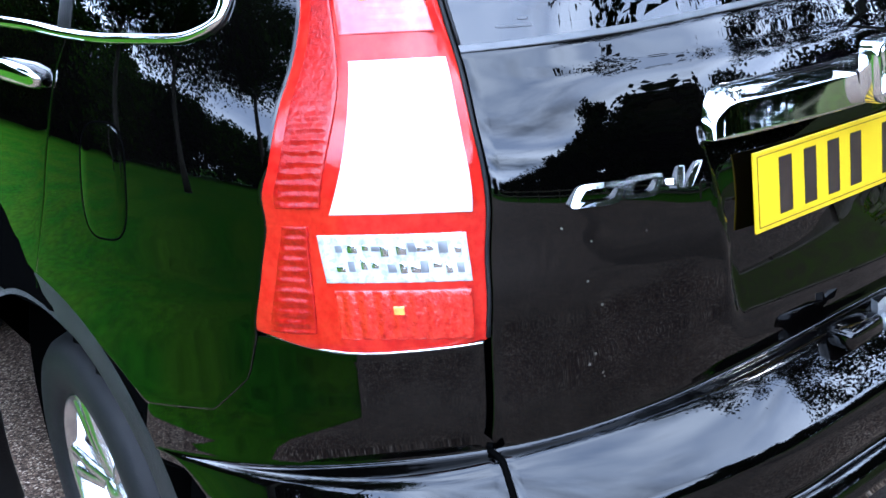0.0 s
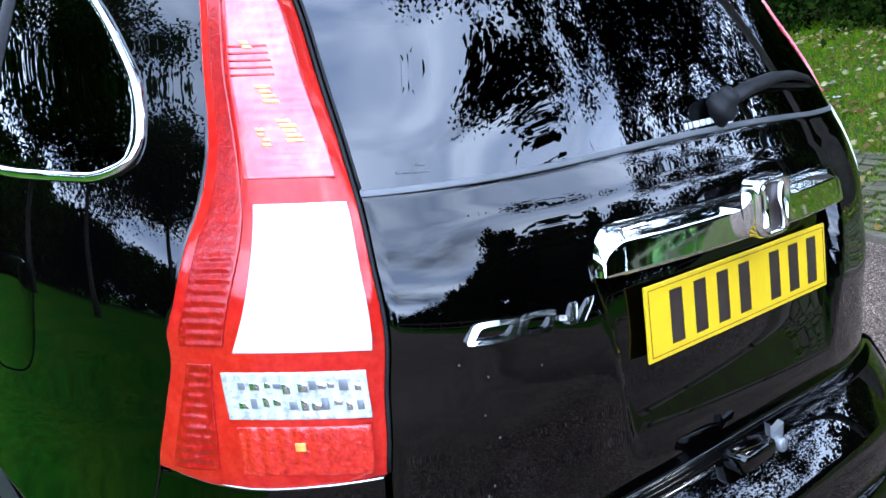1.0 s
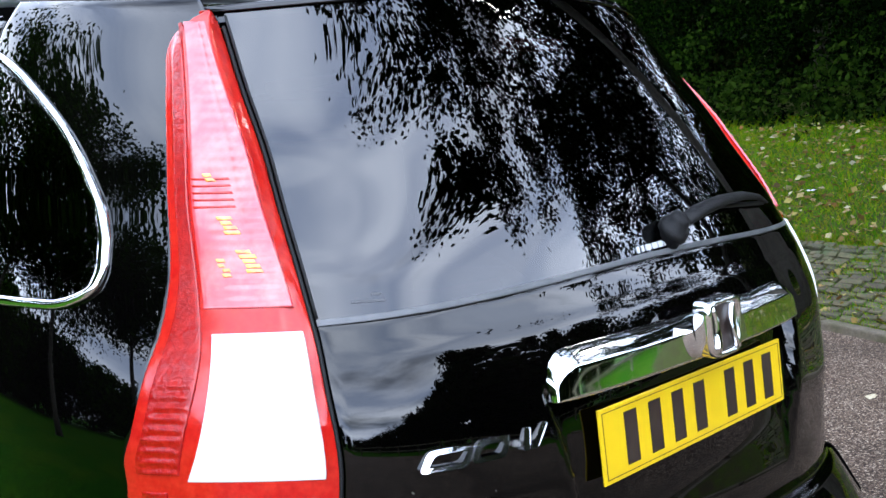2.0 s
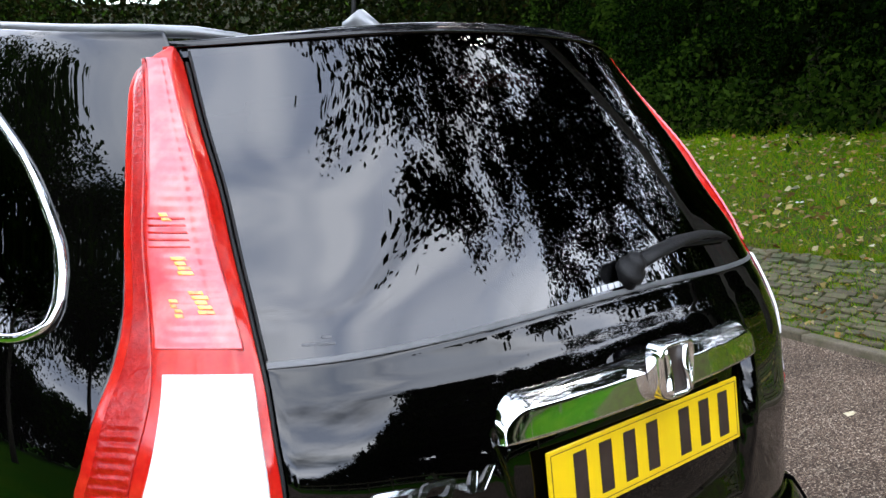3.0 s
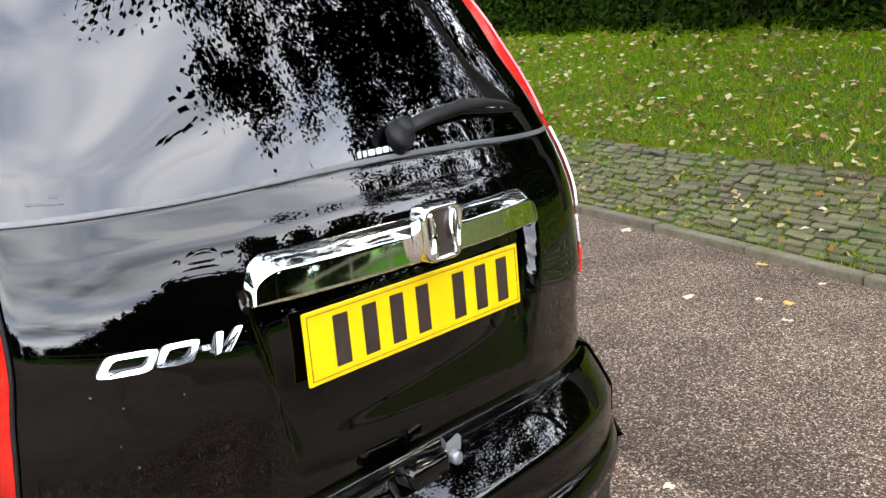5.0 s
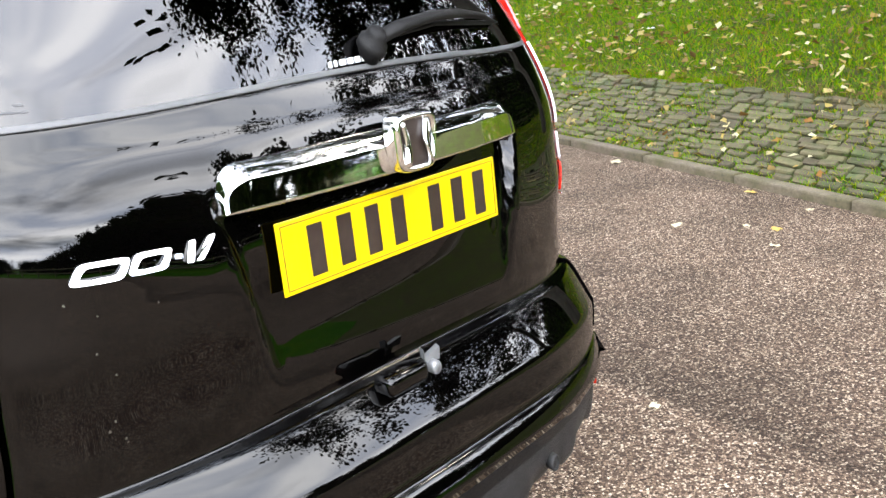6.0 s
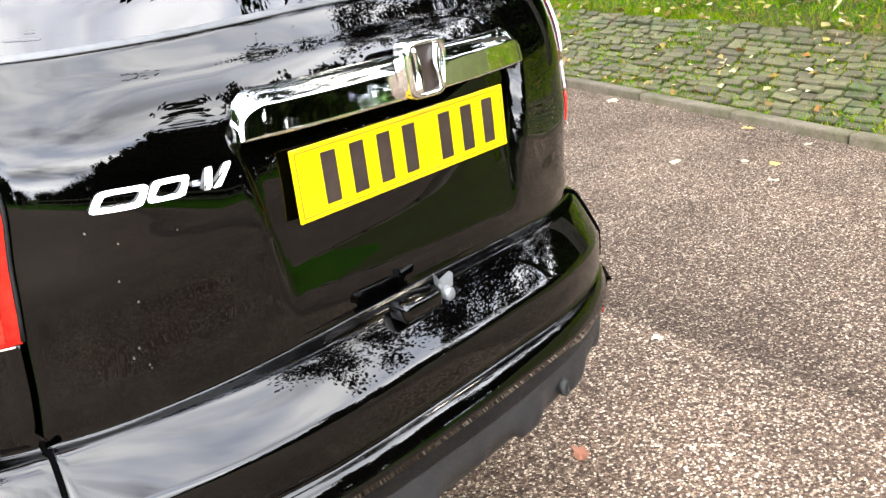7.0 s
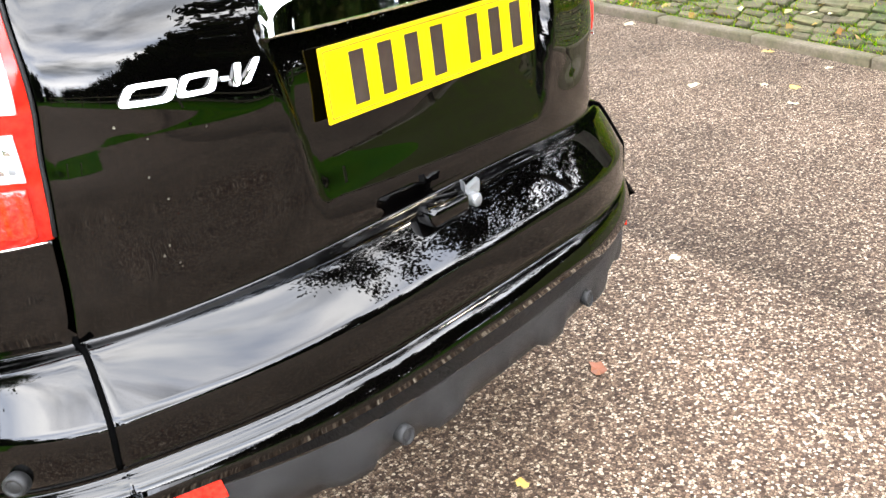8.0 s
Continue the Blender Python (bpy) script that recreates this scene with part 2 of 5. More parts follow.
# near-black so that gaps in the wood look as dark as shade
BACKING = material("leaf_mould", (0.010, 0.008, 0.004), 0.95, second=(0.006, 0.010, 0.002), scale=2.0, fine=(12, 0.7), bump=0.8, bump_scale=12, spec=0.02)
LAWN = material("lawn", (0.018, 0.080, 0.002), 0.9, second=(0.036, 0.092, 0.003), scale=0.9, mix=(0.4, 0.6), fine=(9, 0.8), bump=1.0, bump_scale=25, spec=0.02)
BARK = material("bark", (0.0385, 0.0294, 0.0224), 0.9, second=(0.063, 0.0595, 0.042), scale=7, fine=(40, 0.6), bump=1.0, bump_scale=30)
WOOD = material("weathered_wood", (0.161, 0.133, 0.084), 0.8, second=(0.112, 0.112, 0.063), scale=5, fine=(50, 0.5), bump=0.6, bump_scale=50)
GRASS = leaf_material("grass_blades", [(0.022, 0.080, 0.001), (0.050, 0.170, 0.0012), (0.085, 0.235, 0.0015), (0.150, 0.275, 0.002), (0.24, 0.28, 0.004), (0.28, 0.21, 0.018)], 0.5, 0.3)
STRAW = leaf_material("dry_grass", [(0.21, 0.161, 0.07), (0.154, 0.126, 0.049), (0.091, 0.105, 0.021)], 0.6, 0.3)
# near-black greens: the shade under the canopy is put into the colour
LEAF = leaf_material("shaded_green_leaves", [(0.001, 0.003, 0.0004), (0.0018, 0.0052, 0.0005), (0.0045, 0.0125, 0.0008), (0.014, 0.034, 0.0018)], 0.4, 0.35)
# lit copy of the hedge leaves, sunlight put into the colour
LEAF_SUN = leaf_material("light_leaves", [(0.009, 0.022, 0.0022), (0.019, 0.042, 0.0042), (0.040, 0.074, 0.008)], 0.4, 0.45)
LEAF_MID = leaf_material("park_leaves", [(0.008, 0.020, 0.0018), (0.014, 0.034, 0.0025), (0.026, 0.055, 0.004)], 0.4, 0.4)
# dark copy with the wood's inner shade in its colour
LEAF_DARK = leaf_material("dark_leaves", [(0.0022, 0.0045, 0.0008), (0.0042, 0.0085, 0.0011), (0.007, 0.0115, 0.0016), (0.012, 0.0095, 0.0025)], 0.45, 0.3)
FALLEN = leaf_material("fallen_leaves", [(0.24, 0.17, 0.045), (0.34, 0.28, 0.11), (0.12, 0.065, 0.02), (0.40, 0.36, 0.20), (0.20, 0.095, 0.03), (0.34, 0.29, 0.09), (0.48, 0.45, 0.33)], 0.6, 0.2)
BROWN_LEAF = material("brown_leaf", (0.252, 0.091, 0.0455), 0.7, second=(0.175, 0.063, 0.028), scale=40)
YELLOW_LEAF = material("yellow_leaf", (0.504, 0.35, 0.084), 0.6, second=(0.385, 0.238, 0.056), scale=50)
PALE_LEAF = material("pale_leaf", (0.518, 0.462, 0.322), 0.6, second=(0.42, 0.35, 0.21), scale=50)
PAPER = material("paper", (0.595, 0.595, 0.588), 0.7, second=(0.49, 0.49, 0.483), scale=20)


# ---- building helpers ----
def smooth(xs, ys):
    """A monotone cubic through the points, for numbers or arrays."""
    xs, ys = np.array(xs, float), np.array(ys, float)
    h, d = np.diff(xs), np.diff(ys) / np.diff(xs)
    m = np.zeros(len(xs))
    m[0], m[-1] = d[0], d[-1]
    for i in range(1, len(xs) - 1):
        if d[i - 1] * d[i] > 0:
            a, b = 2 * h[i] + h[i - 1], h[i] + 2 * h[i - 1]
            m[i] = (a + b) / (a / d[i - 1] + b / d[i])

    def f(x):
        x = np.clip(x, xs[0], xs[-1])
        i = np.clip(np.searchsorted(xs, x) - 1, 0, len(xs) - 2)
        t = (x - xs[i]) / h[i]
        return ((1 + 2 * t) * (1 - t) ** 2) * ys[i] + t * (1 - t) ** 2 * h[i] * m[i] + t * t * (3 - 2 * t) * ys[i + 1] + t * t * (t - 1) * h[i] * m[i + 1]
    return f


def step(x, a, b):
    t = min(max((x - a) / (b - a), 0.0), 1.0)
    return t * t * (3 - 2 * t)


def mesh_of(name, verts, faces, mat, shade=True):
    me = bpy.data.meshes.new(name)
    me.from_pydata([tuple(v) for v in verts], [], faces)
    me.materials.append(mat)
    if shade:
        me.polygons.foreach_set("use_smooth", [True] * len(me.polygons))
    me.update()
    return me


def hang(ob, parent, label=""):
    if parent:
        ob.parent = parent
    return tagged(ob, label) if label else ob


def part(name, bm, mat, parent=None, label="", shade=True):
    me = bpy.data.meshes.new(name)
    bm.to_mesh(me)
    bm.free()
    me.materials.append(mat)
    if shade:
        me.polygons.foreach_set("use_smooth", [True] * len(me.polygons))
    return hang(new(name, me), parent, label)


def thing(name, label, category, group="", kind="", at=(0, 0, 0)):
    ob = new(name)
    ob.empty_display_size = 0.1
    ob.location = at
    return tagged(ob, label, category, group, kind)


def box_bm(size, at=(0, 0, 0), bevel=0.0, segments=2, turn=None):
    bm = bmesh.new()
    bmesh.ops.create_cube(bm, size=1)
    bmesh.ops.scale(bm, vec=size, verts=bm.verts)
    if bevel:
        bmesh.ops.bevel(bm, geom=bm.edges[:], offset=bevel, segments=segments, profile=0.5, affect="EDGES")
    if turn:
        bmesh.ops.transform(bm, matrix=turn, verts=bm.verts)
    bmesh.ops.translate(bm, vec=at, verts=bm.verts)
    return bm


def tube_bm(points, radii, sides=10, flat=1.0, up=Vector((0, 0, 1)), closed=False):
    """A swept tube; flat squeezes the section along its second axis."""
    bm = bmesh.new()
    pts = [Vector(p) for p in points]
    n = len(pts)
    rings = []
    for i, p in enumerate(pts):
        if closed:
            d = (pts[(i + 1) % n] - pts[i - 1]).normalized()
        else:
            d = (pts[min(i + 1, n - 1)] - pts[max(i - 1, 0)]).normalized()
        a = d.cross(up)
        a = a.normalized() if a.length > 1e-4 else d.orthogonal().normalized()
        b = d.cross(a).normalized()
        r = radii[i] if isinstance(radii, (list, tuple)) else radii
        rings.append([bm.verts.new(p + a * (r * math.cos(k * math.tau / sides)) + b * (r * flat * math.sin(k * math.tau / sides))) for k in range(sides)])
    for i in range(n if closed else n - 1):
        r, q = rings[i], rings[(i + 1) % n]
        for k in range(sides):
            bm.faces.new((r[k], r[(k + 1) % sides], q[(k + 1) % sides], q[k]))
    if not closed:
        bm.faces.new(rings[0])
        bm.faces.new(rings[-1][::-1])
    bmesh.ops.recalc_face_normals(bm, faces=bm.faces)
    return bm


def lathe_bm(profile, sides=24, axis="x"):
    """A turned solid from (radius, along) pairs."""
    bm = bmesh.new()
    rings = []
    for r, a in profile:
        ring = []
        for k in range(sides):
            c, s = r * math.cos(k * math.tau / sides), r * math.sin(k * math.tau / sides)
            ring.append(bm.verts.new({"x": (a, c, s), "y": (c, a, s), "z": (c, s, a)}[axis]))
        rings.append(ring)
    for r, q in zip(rings, rings[1:]):
        for k in range(sides):
            bm.faces.new((r[k], r[(k + 1) % sides], q[(k + 1) % sides], q[k]))
    bm.faces.new(rings[0])
    bm.faces.new(rings[-1][::-1])
    bmesh.ops.recalc_face_normals(bm, faces=bm.faces)
    return bm


HUB = Vector((0, 1.9, 0.95))


def panel_mesh(name, grid, mat, skirt=0.012, edge=0.0022, out=None):
    """A sheet from a grid of points with rolled-over edges, the normals away from the hub."""
    nr, nc = len(grid), len(grid[0])
    G = np.array([[tuple(p) for p in row] for row in grid])
    du = np.gradient(G, axis=1)
    dv = np.gradient(G, axis=0)
    N = np.cross(du, dv)
    N /= np.linalg.norm(N, axis=2, keepdims=True) + 1e-12
    o = np.array(out) if out is not None else G[nr // 2, nc // 2] - np.array(HUB)
    flip = np.dot(N[nr // 2, nc // 2], o) < 0
    if flip:
        N = -N
    verts = [tuple(p) for p in G.reshape(-1, 3)]
    faces = []
    for i in range(nr - 1):
        for j in range(nc - 1):
            a, b, c, d = i * nc + j, i * nc + j + 1, (i + 1) * nc + j + 1, (i + 1) * nc + j
            faces.append((a, d, c, b) if flip else (a, b, c, d))
    if skirt:
        loop = [(0, j) for j in range(nc)] + [(i, nc - 1) for i in range(1, nr)] + [(nr - 1, j) for j in range(nc - 2, -1, -1)] + [(i, 0) for i in range(nr - 2, 0, -1)]
        base = len(verts)
        rings = [[i * nc + j for i, j in loop]]
        for k, (e, s) in enumerate(((0.8 * edge, 0.35 * edge), (edge, 1.2 * edge), (edge, skirt))):
            ring = []
            for i, j in loop:
                t = np.zeros(3)
                if i in (0, nr - 1):
                    v = dv[i, j] * (1 if i else -1)
                    t += v / (np.linalg.norm(v) + 1e-9)
                if j in (0, nc - 1):
                    v = du[i, j] * (1 if j else -1)
                    t += v / (np.linalg.norm(v) + 1e-9)
                ring.append(len(verts))
                verts.append(tuple(G[i, j] + t * e - N[i, j] * s))
            rings.append(ring)
        m = len(loop)
        for r, q in zip(rings, rings[1:]):
            for k in range(m):
                a, b, c, d = r[k], r[(k + 1) % m], q[(k + 1) % m], q[k]
                faces.append((a, b, c, d) if flip else (a, d, c, b))
    return mesh_of(name, verts, faces, mat)


def panel(name, grid, mat, parent, label="", skirt=0.012, edge=0.0022, out=None):
    return hang(new(name, panel_mesh(name, grid, mat, skirt, edge, out)), parent, label)


# ---- the parked car: its body surface ----
# Plan section of the upper body, from the middle of the tail round to the flank and on to the nose, at a half width of 0.9 m.
SEC_X = [0, .15, .26, .357, .45, .533, .575, .62, .675, .725, .77, .81, .845, .87, .89, .90, .905, .905, .88, .80, .55, 0]
SEC_Y = [0, .004, .013, .027, .058, .10, .14, .19, .262, .335, .42, .53, .68, .88, 1.15, 1.6, 2.2, 3.1, 3.75, 4.2, 4.45, 4.52]
seg = np.concatenate([[0], np.cumsum(np.hypot(np.diff(SEC_X), np.diff(SEC_Y)))])


def soften(f, a, b, width, mirror=0):
    """The curve f from a to b, rounded over the given width; mirror: -1 or 1 continues it odd or even past a."""
    t = np.linspace(a, b, 3000)
    v = f(t)
    k = max(3, int(width / (t[1] - t[0]) * 3))
    g = np.exp(-0.5 * (np.arange(-k, k + 1) / (width / (t[1] - t[0]))) ** 2)
    head = mirror * v[k:0:-1] if mirror else np.interp(np.arange(-k, 0), [-k, 0], [v[0] - (v[1] - v[0]) * k, v[0]])
    rear = v[-1] + (v[-1] - v[-2]) * np.arange(1, k + 1)
    w = np.convolve(np.concatenate([head, v, rear]), g / g.sum(), "valid")
    return lambda x: np.interp(x, t, w)


sec_x, sec_y = soften(smooth(seg, SEC_X), 0, seg[-1], 0.045, -1), soften(smooth(seg, SEC_Y), 0, seg[-1], 0.045, 1)
S_FINE = np.linspace(0, seg[15], 900)
X_FINE, Y_FINE = sec_x(S_FINE), sec_y(S_FINE)
tail_y = smooth([.40, .60, .66, .70, .76, .83, .88, .93, .98, 1.03, 1.08, 1.12, 1.17, 1.235, 1.30, 1.40, 1.48, 1.55, 1.60, 1.66],
                [.05, .02, .004, -.006, -.014, -.018, -.026, -.030, -.028, -.020, -.006, .008, .029, .0555, .0848, .1355, .1805, .224, .258, .31])
half_w = smooth([.30, .60, .66, .9, 1.0, 1.15, 1.2, 1.3, 1.55, 1.60, 1.66], [.90, .91, .915, .905, .90, .885, .87, .835, .74, .71, .66])
tail_y, half_w = soften(tail_y, .40, 1.66, 0.016), soften(half_w, .30, 1.66, 0.03)
flare = smooth([.40, .66, .75, .85, .95, 1.2], [.06, .06, .05, .03, .01, 0])
FADE = np.array([1 - min(max((a - .7) / .6, 0), 1) ** 2 * (3 - 2 * min(max((a - .7) / .6, 0), 1)) for a in S_FINE])
# Plan section of the bumper.
BUM_X = [0, .26, .4, .5, .62, .70, .78, .84, .88, .905]
BUM_Y = [-.115, -.102, -.075, -.04, .02, .065, .16, .3, .5, .8]
bseg = np.concatenate([[0], np.cumsum(np.hypot(np.diff(BUM_X), np.diff(BUM_Y)))])
bum_x, bum_y = soften(smooth(bseg, BUM_X), 0, bseg[-1], 0.05, -1), soften(smooth(bseg, BUM_Y), 0, bseg[-1], 0.05, 1)


def s_at_x(x, z):
    return float(np.interp(abs(x), X_FINE * (half_w(z) + flare(z) * FADE) / 0.9, S_FINE))


def s_at_y(y, z):
    return float(np.interp(y - tail_y(z), Y_FINE, S_FINE))


def skin(s, z, off=0.0, side=-1):
    """A point of the upper body; off lifts it off the surface."""
    def raw(a, h):
        fade = 1 - step(a, 1.2, 2.4)
        return Vector((float(sec_x(a) * (half_w(h) + flare(h) * (1 - step(a, .7, 1.3))) / 0.9), float(sec_y(a) + tail_y(h) * fade), h))
    p = raw(s, z)
    if off:
        e = 0.004
        n = (raw(s + e, z) - raw(max(s - e, 0), z)).cross(raw(s, z + e) - raw(s, z - e)).normalized()
        p = p + n * off
    return Vector((p.x * side, p.y, p.z))


def skin_xz(x, z, off=0.0):
    return skin(s_at_x(x, z), z, off, 1 if x > 0 else -1)


def lin(a, b, n):
    return [a + (b - a) * i / (n - 1) for i in range(n)]


# Edges of the tail: lamp inside, lamp outside, window sill, as half widths over height.
lamp_in = smooth([.70, .83, .91, .989, 1.065, 1.15, 1.255, 1.367, 1.454, 1.549, 1.60], [.614, .613, .611, .604, .600, .589, .572, .548, .530, .504, .488])
lamp_out = smooth([.80, .844, .912, .977, .996, 1.036, 1.10, 1.153, 1.212, 1.35, 1.458, 1.514, 1.534, 1.549], [.774, .772, .761, .751, .7505, .741, .721, .697, .672, .624, .584, .558, .540, .509])
lamp_low = smooth([.61, .66, .704, .736, .774], [.830, .822, .818, .823, .844])


def sill(x):
    return 1.174 - 0.056 * x * x


def glass_top(x):
    return 1.571 - 0.030 * x * x


def gate_crease(x):
    return 0.740 - 0.115 * x * x


def shelf_z(x):
    return 0.660 - 0.154 * x * x


def groove_z(x):
    return 0.598 - 0.137 * x * x


def clad_z(x):
    return 0.502 - 0.054 * x * x


car = thing("suv_car", "glossy black five-door SUV car parked on tarmac", "car", at=(0, 0, 0.11))

# inner shell, just under the panels, so that the shut lines look dark
shell = []
for z in lin(0.46, 1.60, 30):
    keep = z < 1.10
    row = []
    for s in lin(0.0, seg[21] if keep else seg[21], 110):
        p = skin(s, z, -0.07 + 0.054 * step(s, 0.55, 0.9))
        if not keep:
            p.y = min(p.y, 3.05 - 1.9 * (z - 1.10))
        elif z > 0.98:
            p.y = min(p.y, 4.3)
        row.append(p)
    shell.append([Vector((-p.x, p.y, p.z)) for p in row[::-1]][:-1] + row)


def wheel_gap(p, yc):
    return (p.y - yc) ** 2 + (p.z - 0.45) ** 2 < 0.37 ** 2 and abs(p.x) > 0.55


rows, cols = len(shell), len(shell[0])
shell_faces = []
for i in range(rows - 1):
    for j in range(cols - 1):
        c = (shell[i][j] + shell[i + 1][j + 1]) / 2
        if wheel_gap(c, 0.84) or wheel_gap(c, 3.46):
            continue
        if c.z > 1.16 and abs(c.x) < 0.56 and c.y < 0.62:
            continue
        a = i * cols + j
        shell_faces.append((a, a + 1, a + cols + 1, a + cols))
hang(new("inner_shell", mesh_of("inner_shell", [p for r in shell for p in r], shell_faces, SHELL)), car)
part("underbody", box_bm((1.45, 3.9, 0.12), (0, 2.3, 0.30), 0.03), SHELL, car)

# cabin seen faintly through the glass
part("cargo_floor", box_bm((1.15, 1.0, 0.05), (0, 0.85, 0.80), 0.01), CABIN, car)
for x in (-0.36, 0.30):
    seat = part("rear_seat", box_bm((0.56, 0.16, 0.62), (x, 1.42, 1.12), 0.05, 3), CABIN, car)
    part("headrest", box_bm((0.25, 0.10, 0.16), (x, 1.44, 1.49), 0.04, 3), CABIN, seat)
part("cabin_liner", box_bm((1.0, 2.2, 0.03), (0, 1.60, 1.470), 0.01), CABIN, car)


# ---- tailgate ----
def gate_col(c, side):
    """The points of one column of the tail, from the sill down to the lower groove; c runs from 0 in the middle to 1 at the shut line."""
    pts = []
    lim = 0.0048
    x0 = c * (lamp_in(1.155) - lim) * side
    zt = sill(x0)
    xb = c * (lamp_in(.70) - lim) * side
    zb = gate_crease(xb)
    n = 64
    for i in range(n):
        z = zt + (zb - zt) * i / (n - 1)
        x = c * (lamp_in(max(z, 0.7)) - lim)
        p = skin(s_at_x(x, z), z, 0.0, side)
        hw = 0.290 + 0.052 * (z - 0.84) / 0.19
        pocket = (1 - step(abs(p.x), hw - 0.012, hw + 0.012)) * step(z, 0.742, 0.915) * (1 - step(z, 1.03, 1.05))
        ledge = 0.011 * step(z, 1.118, 1.134) * (1 - step(z, 1.15, 1.19)) * (1 - step(abs(p.x), 0.50, 0.58))
        p.y += 0.028 * pocket + ledge * 0.2
        pts.append(p)
    return pts


def low_col(c, side, full):
    """From the crease over the step of the bumper; c over 1 goes round the corner. full: down to the groove, else to the cladding."""
    pts = []
    if c <= 1:
        sy = c * s_at_x(lamp_in(.70) - 0.0048, 0.66)
        sb = c * np.interp(0.640, BUM_X, bseg)
    else:
        k = c - 1
        a, b = s_at_x(lamp_in(.70) + 0.004, 0.66), s_at_y(0.53, 0.66)
        sy = a + (b - a) * k
        a, b = np.interp(0.651, BUM_X, bseg), np.interp(0.40, BUM_Y, bseg)
        sb = a + (b - a) * k
    xi = skin(sy, 0.66, 0, side).x
    outer = Vector((float(bum_x(sb)) * side, float(bum_y(sb)), 0))
    zc = gate_crease(xi)
    low = max(0.0, c - 1)
    zs, zg = shelf_z(outer.x) + 0.07 * low, groove_z(outer.x) + 0.02 * low
    inner = skin(sy, zc, 0, side)
    zs = min(zs, zc - 0.055)
    zg = min(zg, zs - 0.03)
    deep = math.hypot(outer.x - inner.x, outer.y - inner.y)
    o1 = max(0.12, 1 - 0.066 / deep)
    top = zc - 0.014
    prof = [(0.0, zc - 0.003), (0.0, top + 0.007), (0.012 * o1, top + 0.0035), (0.07 * o1, top + 0.0012), (0.4 * o1, top + 0.0006), (0.8 * o1, top - 0.0012), (o1, top - 0.006)]
    for u in (0.15, 0.3, 0.45, 0.6, 0.75, 0.88):
        prof.append((o1 + (0.965 - o1) * u, top - 0.006 + (zs + 0.005 - top + 0.006) * u ** 1.06))
    prof += [(0.965, zs + 0.005), (0.985, zs - 0.001), (0.997, zs - 0.010), (1.0, zs - 0.020), (1.0, zg + 0.012), (0.992, zg + 0.002)]
    if not full:
        prof += [(0.93, zg - 0.001), (0.92, zg - 0.010), (0.99, zg - 0.012), (1.03, zg - 0.014), (1.10, zg - 0.028), (1.16, zg - 0.040), (1.175, zg - 0.052), (1.14, (zg + clad_z(outer.x)) / 2), (1.0, clad_z(outer.x))]
    for o, z in prof:
        p = inner.lerp(outer, o)
        if o > 1:
            p = outer + Vector((outer.x - inner.x, outer.y - inner.y, 0)).normalized() * (o - 1) * 0.11
        p.z = z
        pts.append(p)
    return pts


COLS = lin(-1, 1, 121)
gate_cols = [gate_col(abs(c), 1 if c > 0 else -1) + low_col(abs(c), 1 if c > 0 else -1, True) for c in COLS]
tailgate = panel("tailgate", [list(r) for r in zip(*gate_cols)], PAINT, car, "glossy black tailgate with a few dirt specks", 0.02, 0.0022, (0, -1, 0.3))

# rear window with its seal
wg, ws = [], []
for c in COLS[::2]:
    side = 1 if c > 0 else -1
    gc, sc = [], []
    x0 = abs(c) * (lamp_in(1.155) - 0.0048)
    xt = abs(c) * (lamp_in(1.56) - 0.0048)
    za, zb = sill(x0) + 0.008, glass_top(xt)
    for i in range(40):
        z = za + (zb - za) * i / 39
        gc.append(skin(s_at_x(abs(c) * (lamp_in(z) - 0.0048), z), z, 0.0, side))
    for z in (sill(x0) + 0.0012, sill(x0) + 0.004, sill(x0) + 0.0072):
        sc.append(skin(s_at_x(abs(c) * (lamp_in(z) - 0.0048), z), z, 0.002, side))
    wg.append(gc)
    ws.append(sc)
rear_window = panel("rear_window", [list(r) for r in zip(*wg)], GLASS, car, "dark tinted rear window reflecting sky and trees", 0.0, 0.002, (0, -1, 1))
panel("window_seal", [list(r) for r in zip(*ws)], SEAL, car, "grey rubber strip", 0.005, 0.001, (0, -1, 1))
for side in (-1, 1):
    edge_pts = [skin(s_at_x(lamp_in(z) - 0.0052, z), z, 0.0004, side) for z in lin(1.165, 1.56, 24)]
    part("window_edge", tube_bm(edge_pts, 0.0022, 6), RUBBER, car)
stop = part("high_stop_lamp", box_bm((0.16, 0.03, 0.022), (0.03, 0.30, 1.515), 0.006), RED, car, "red high-level brake lamp behind the glass")

# number plate: yellow with dark bars in place of the characters
plate = part("number_plate", box_bm((0.520, 0.004, 0.111), (0, -0.001, 0.9445), 0.0015), YELLOW, car, "yellow rear number plate with dark bars", False)
PT = Matrix.Rotation(radians(-3.2), 4, "X")
plate.matrix_local = Matrix.Translation((0, -0.003, 0.9445)) @ PT @ Matrix.Translation((0, 0.001, -0.9445))
for sx, sz, px, pz in ((0.506, 0.0012, 0, 0.0485), (0.506, 0.0012, 0, -0.0485), (0.0012, 0.097, -0.2525, 0), (0.0012, 0.097, 0.2525, 0)):
    part("plate_line", box_bm((sx, 0.0006, sz), (px, -0.0034, 0.9445 + pz)), INK, plate, shade=False)
pos = -0.188
for i in range(7):
    part("plate_bar", box_bm((0.031, 0.0008, 0.079), (pos, -0.0035, 0.9445), 0.0003, 1), INK, plate, shade=False)
    pos += 0.061 if i != 3 else 0.092

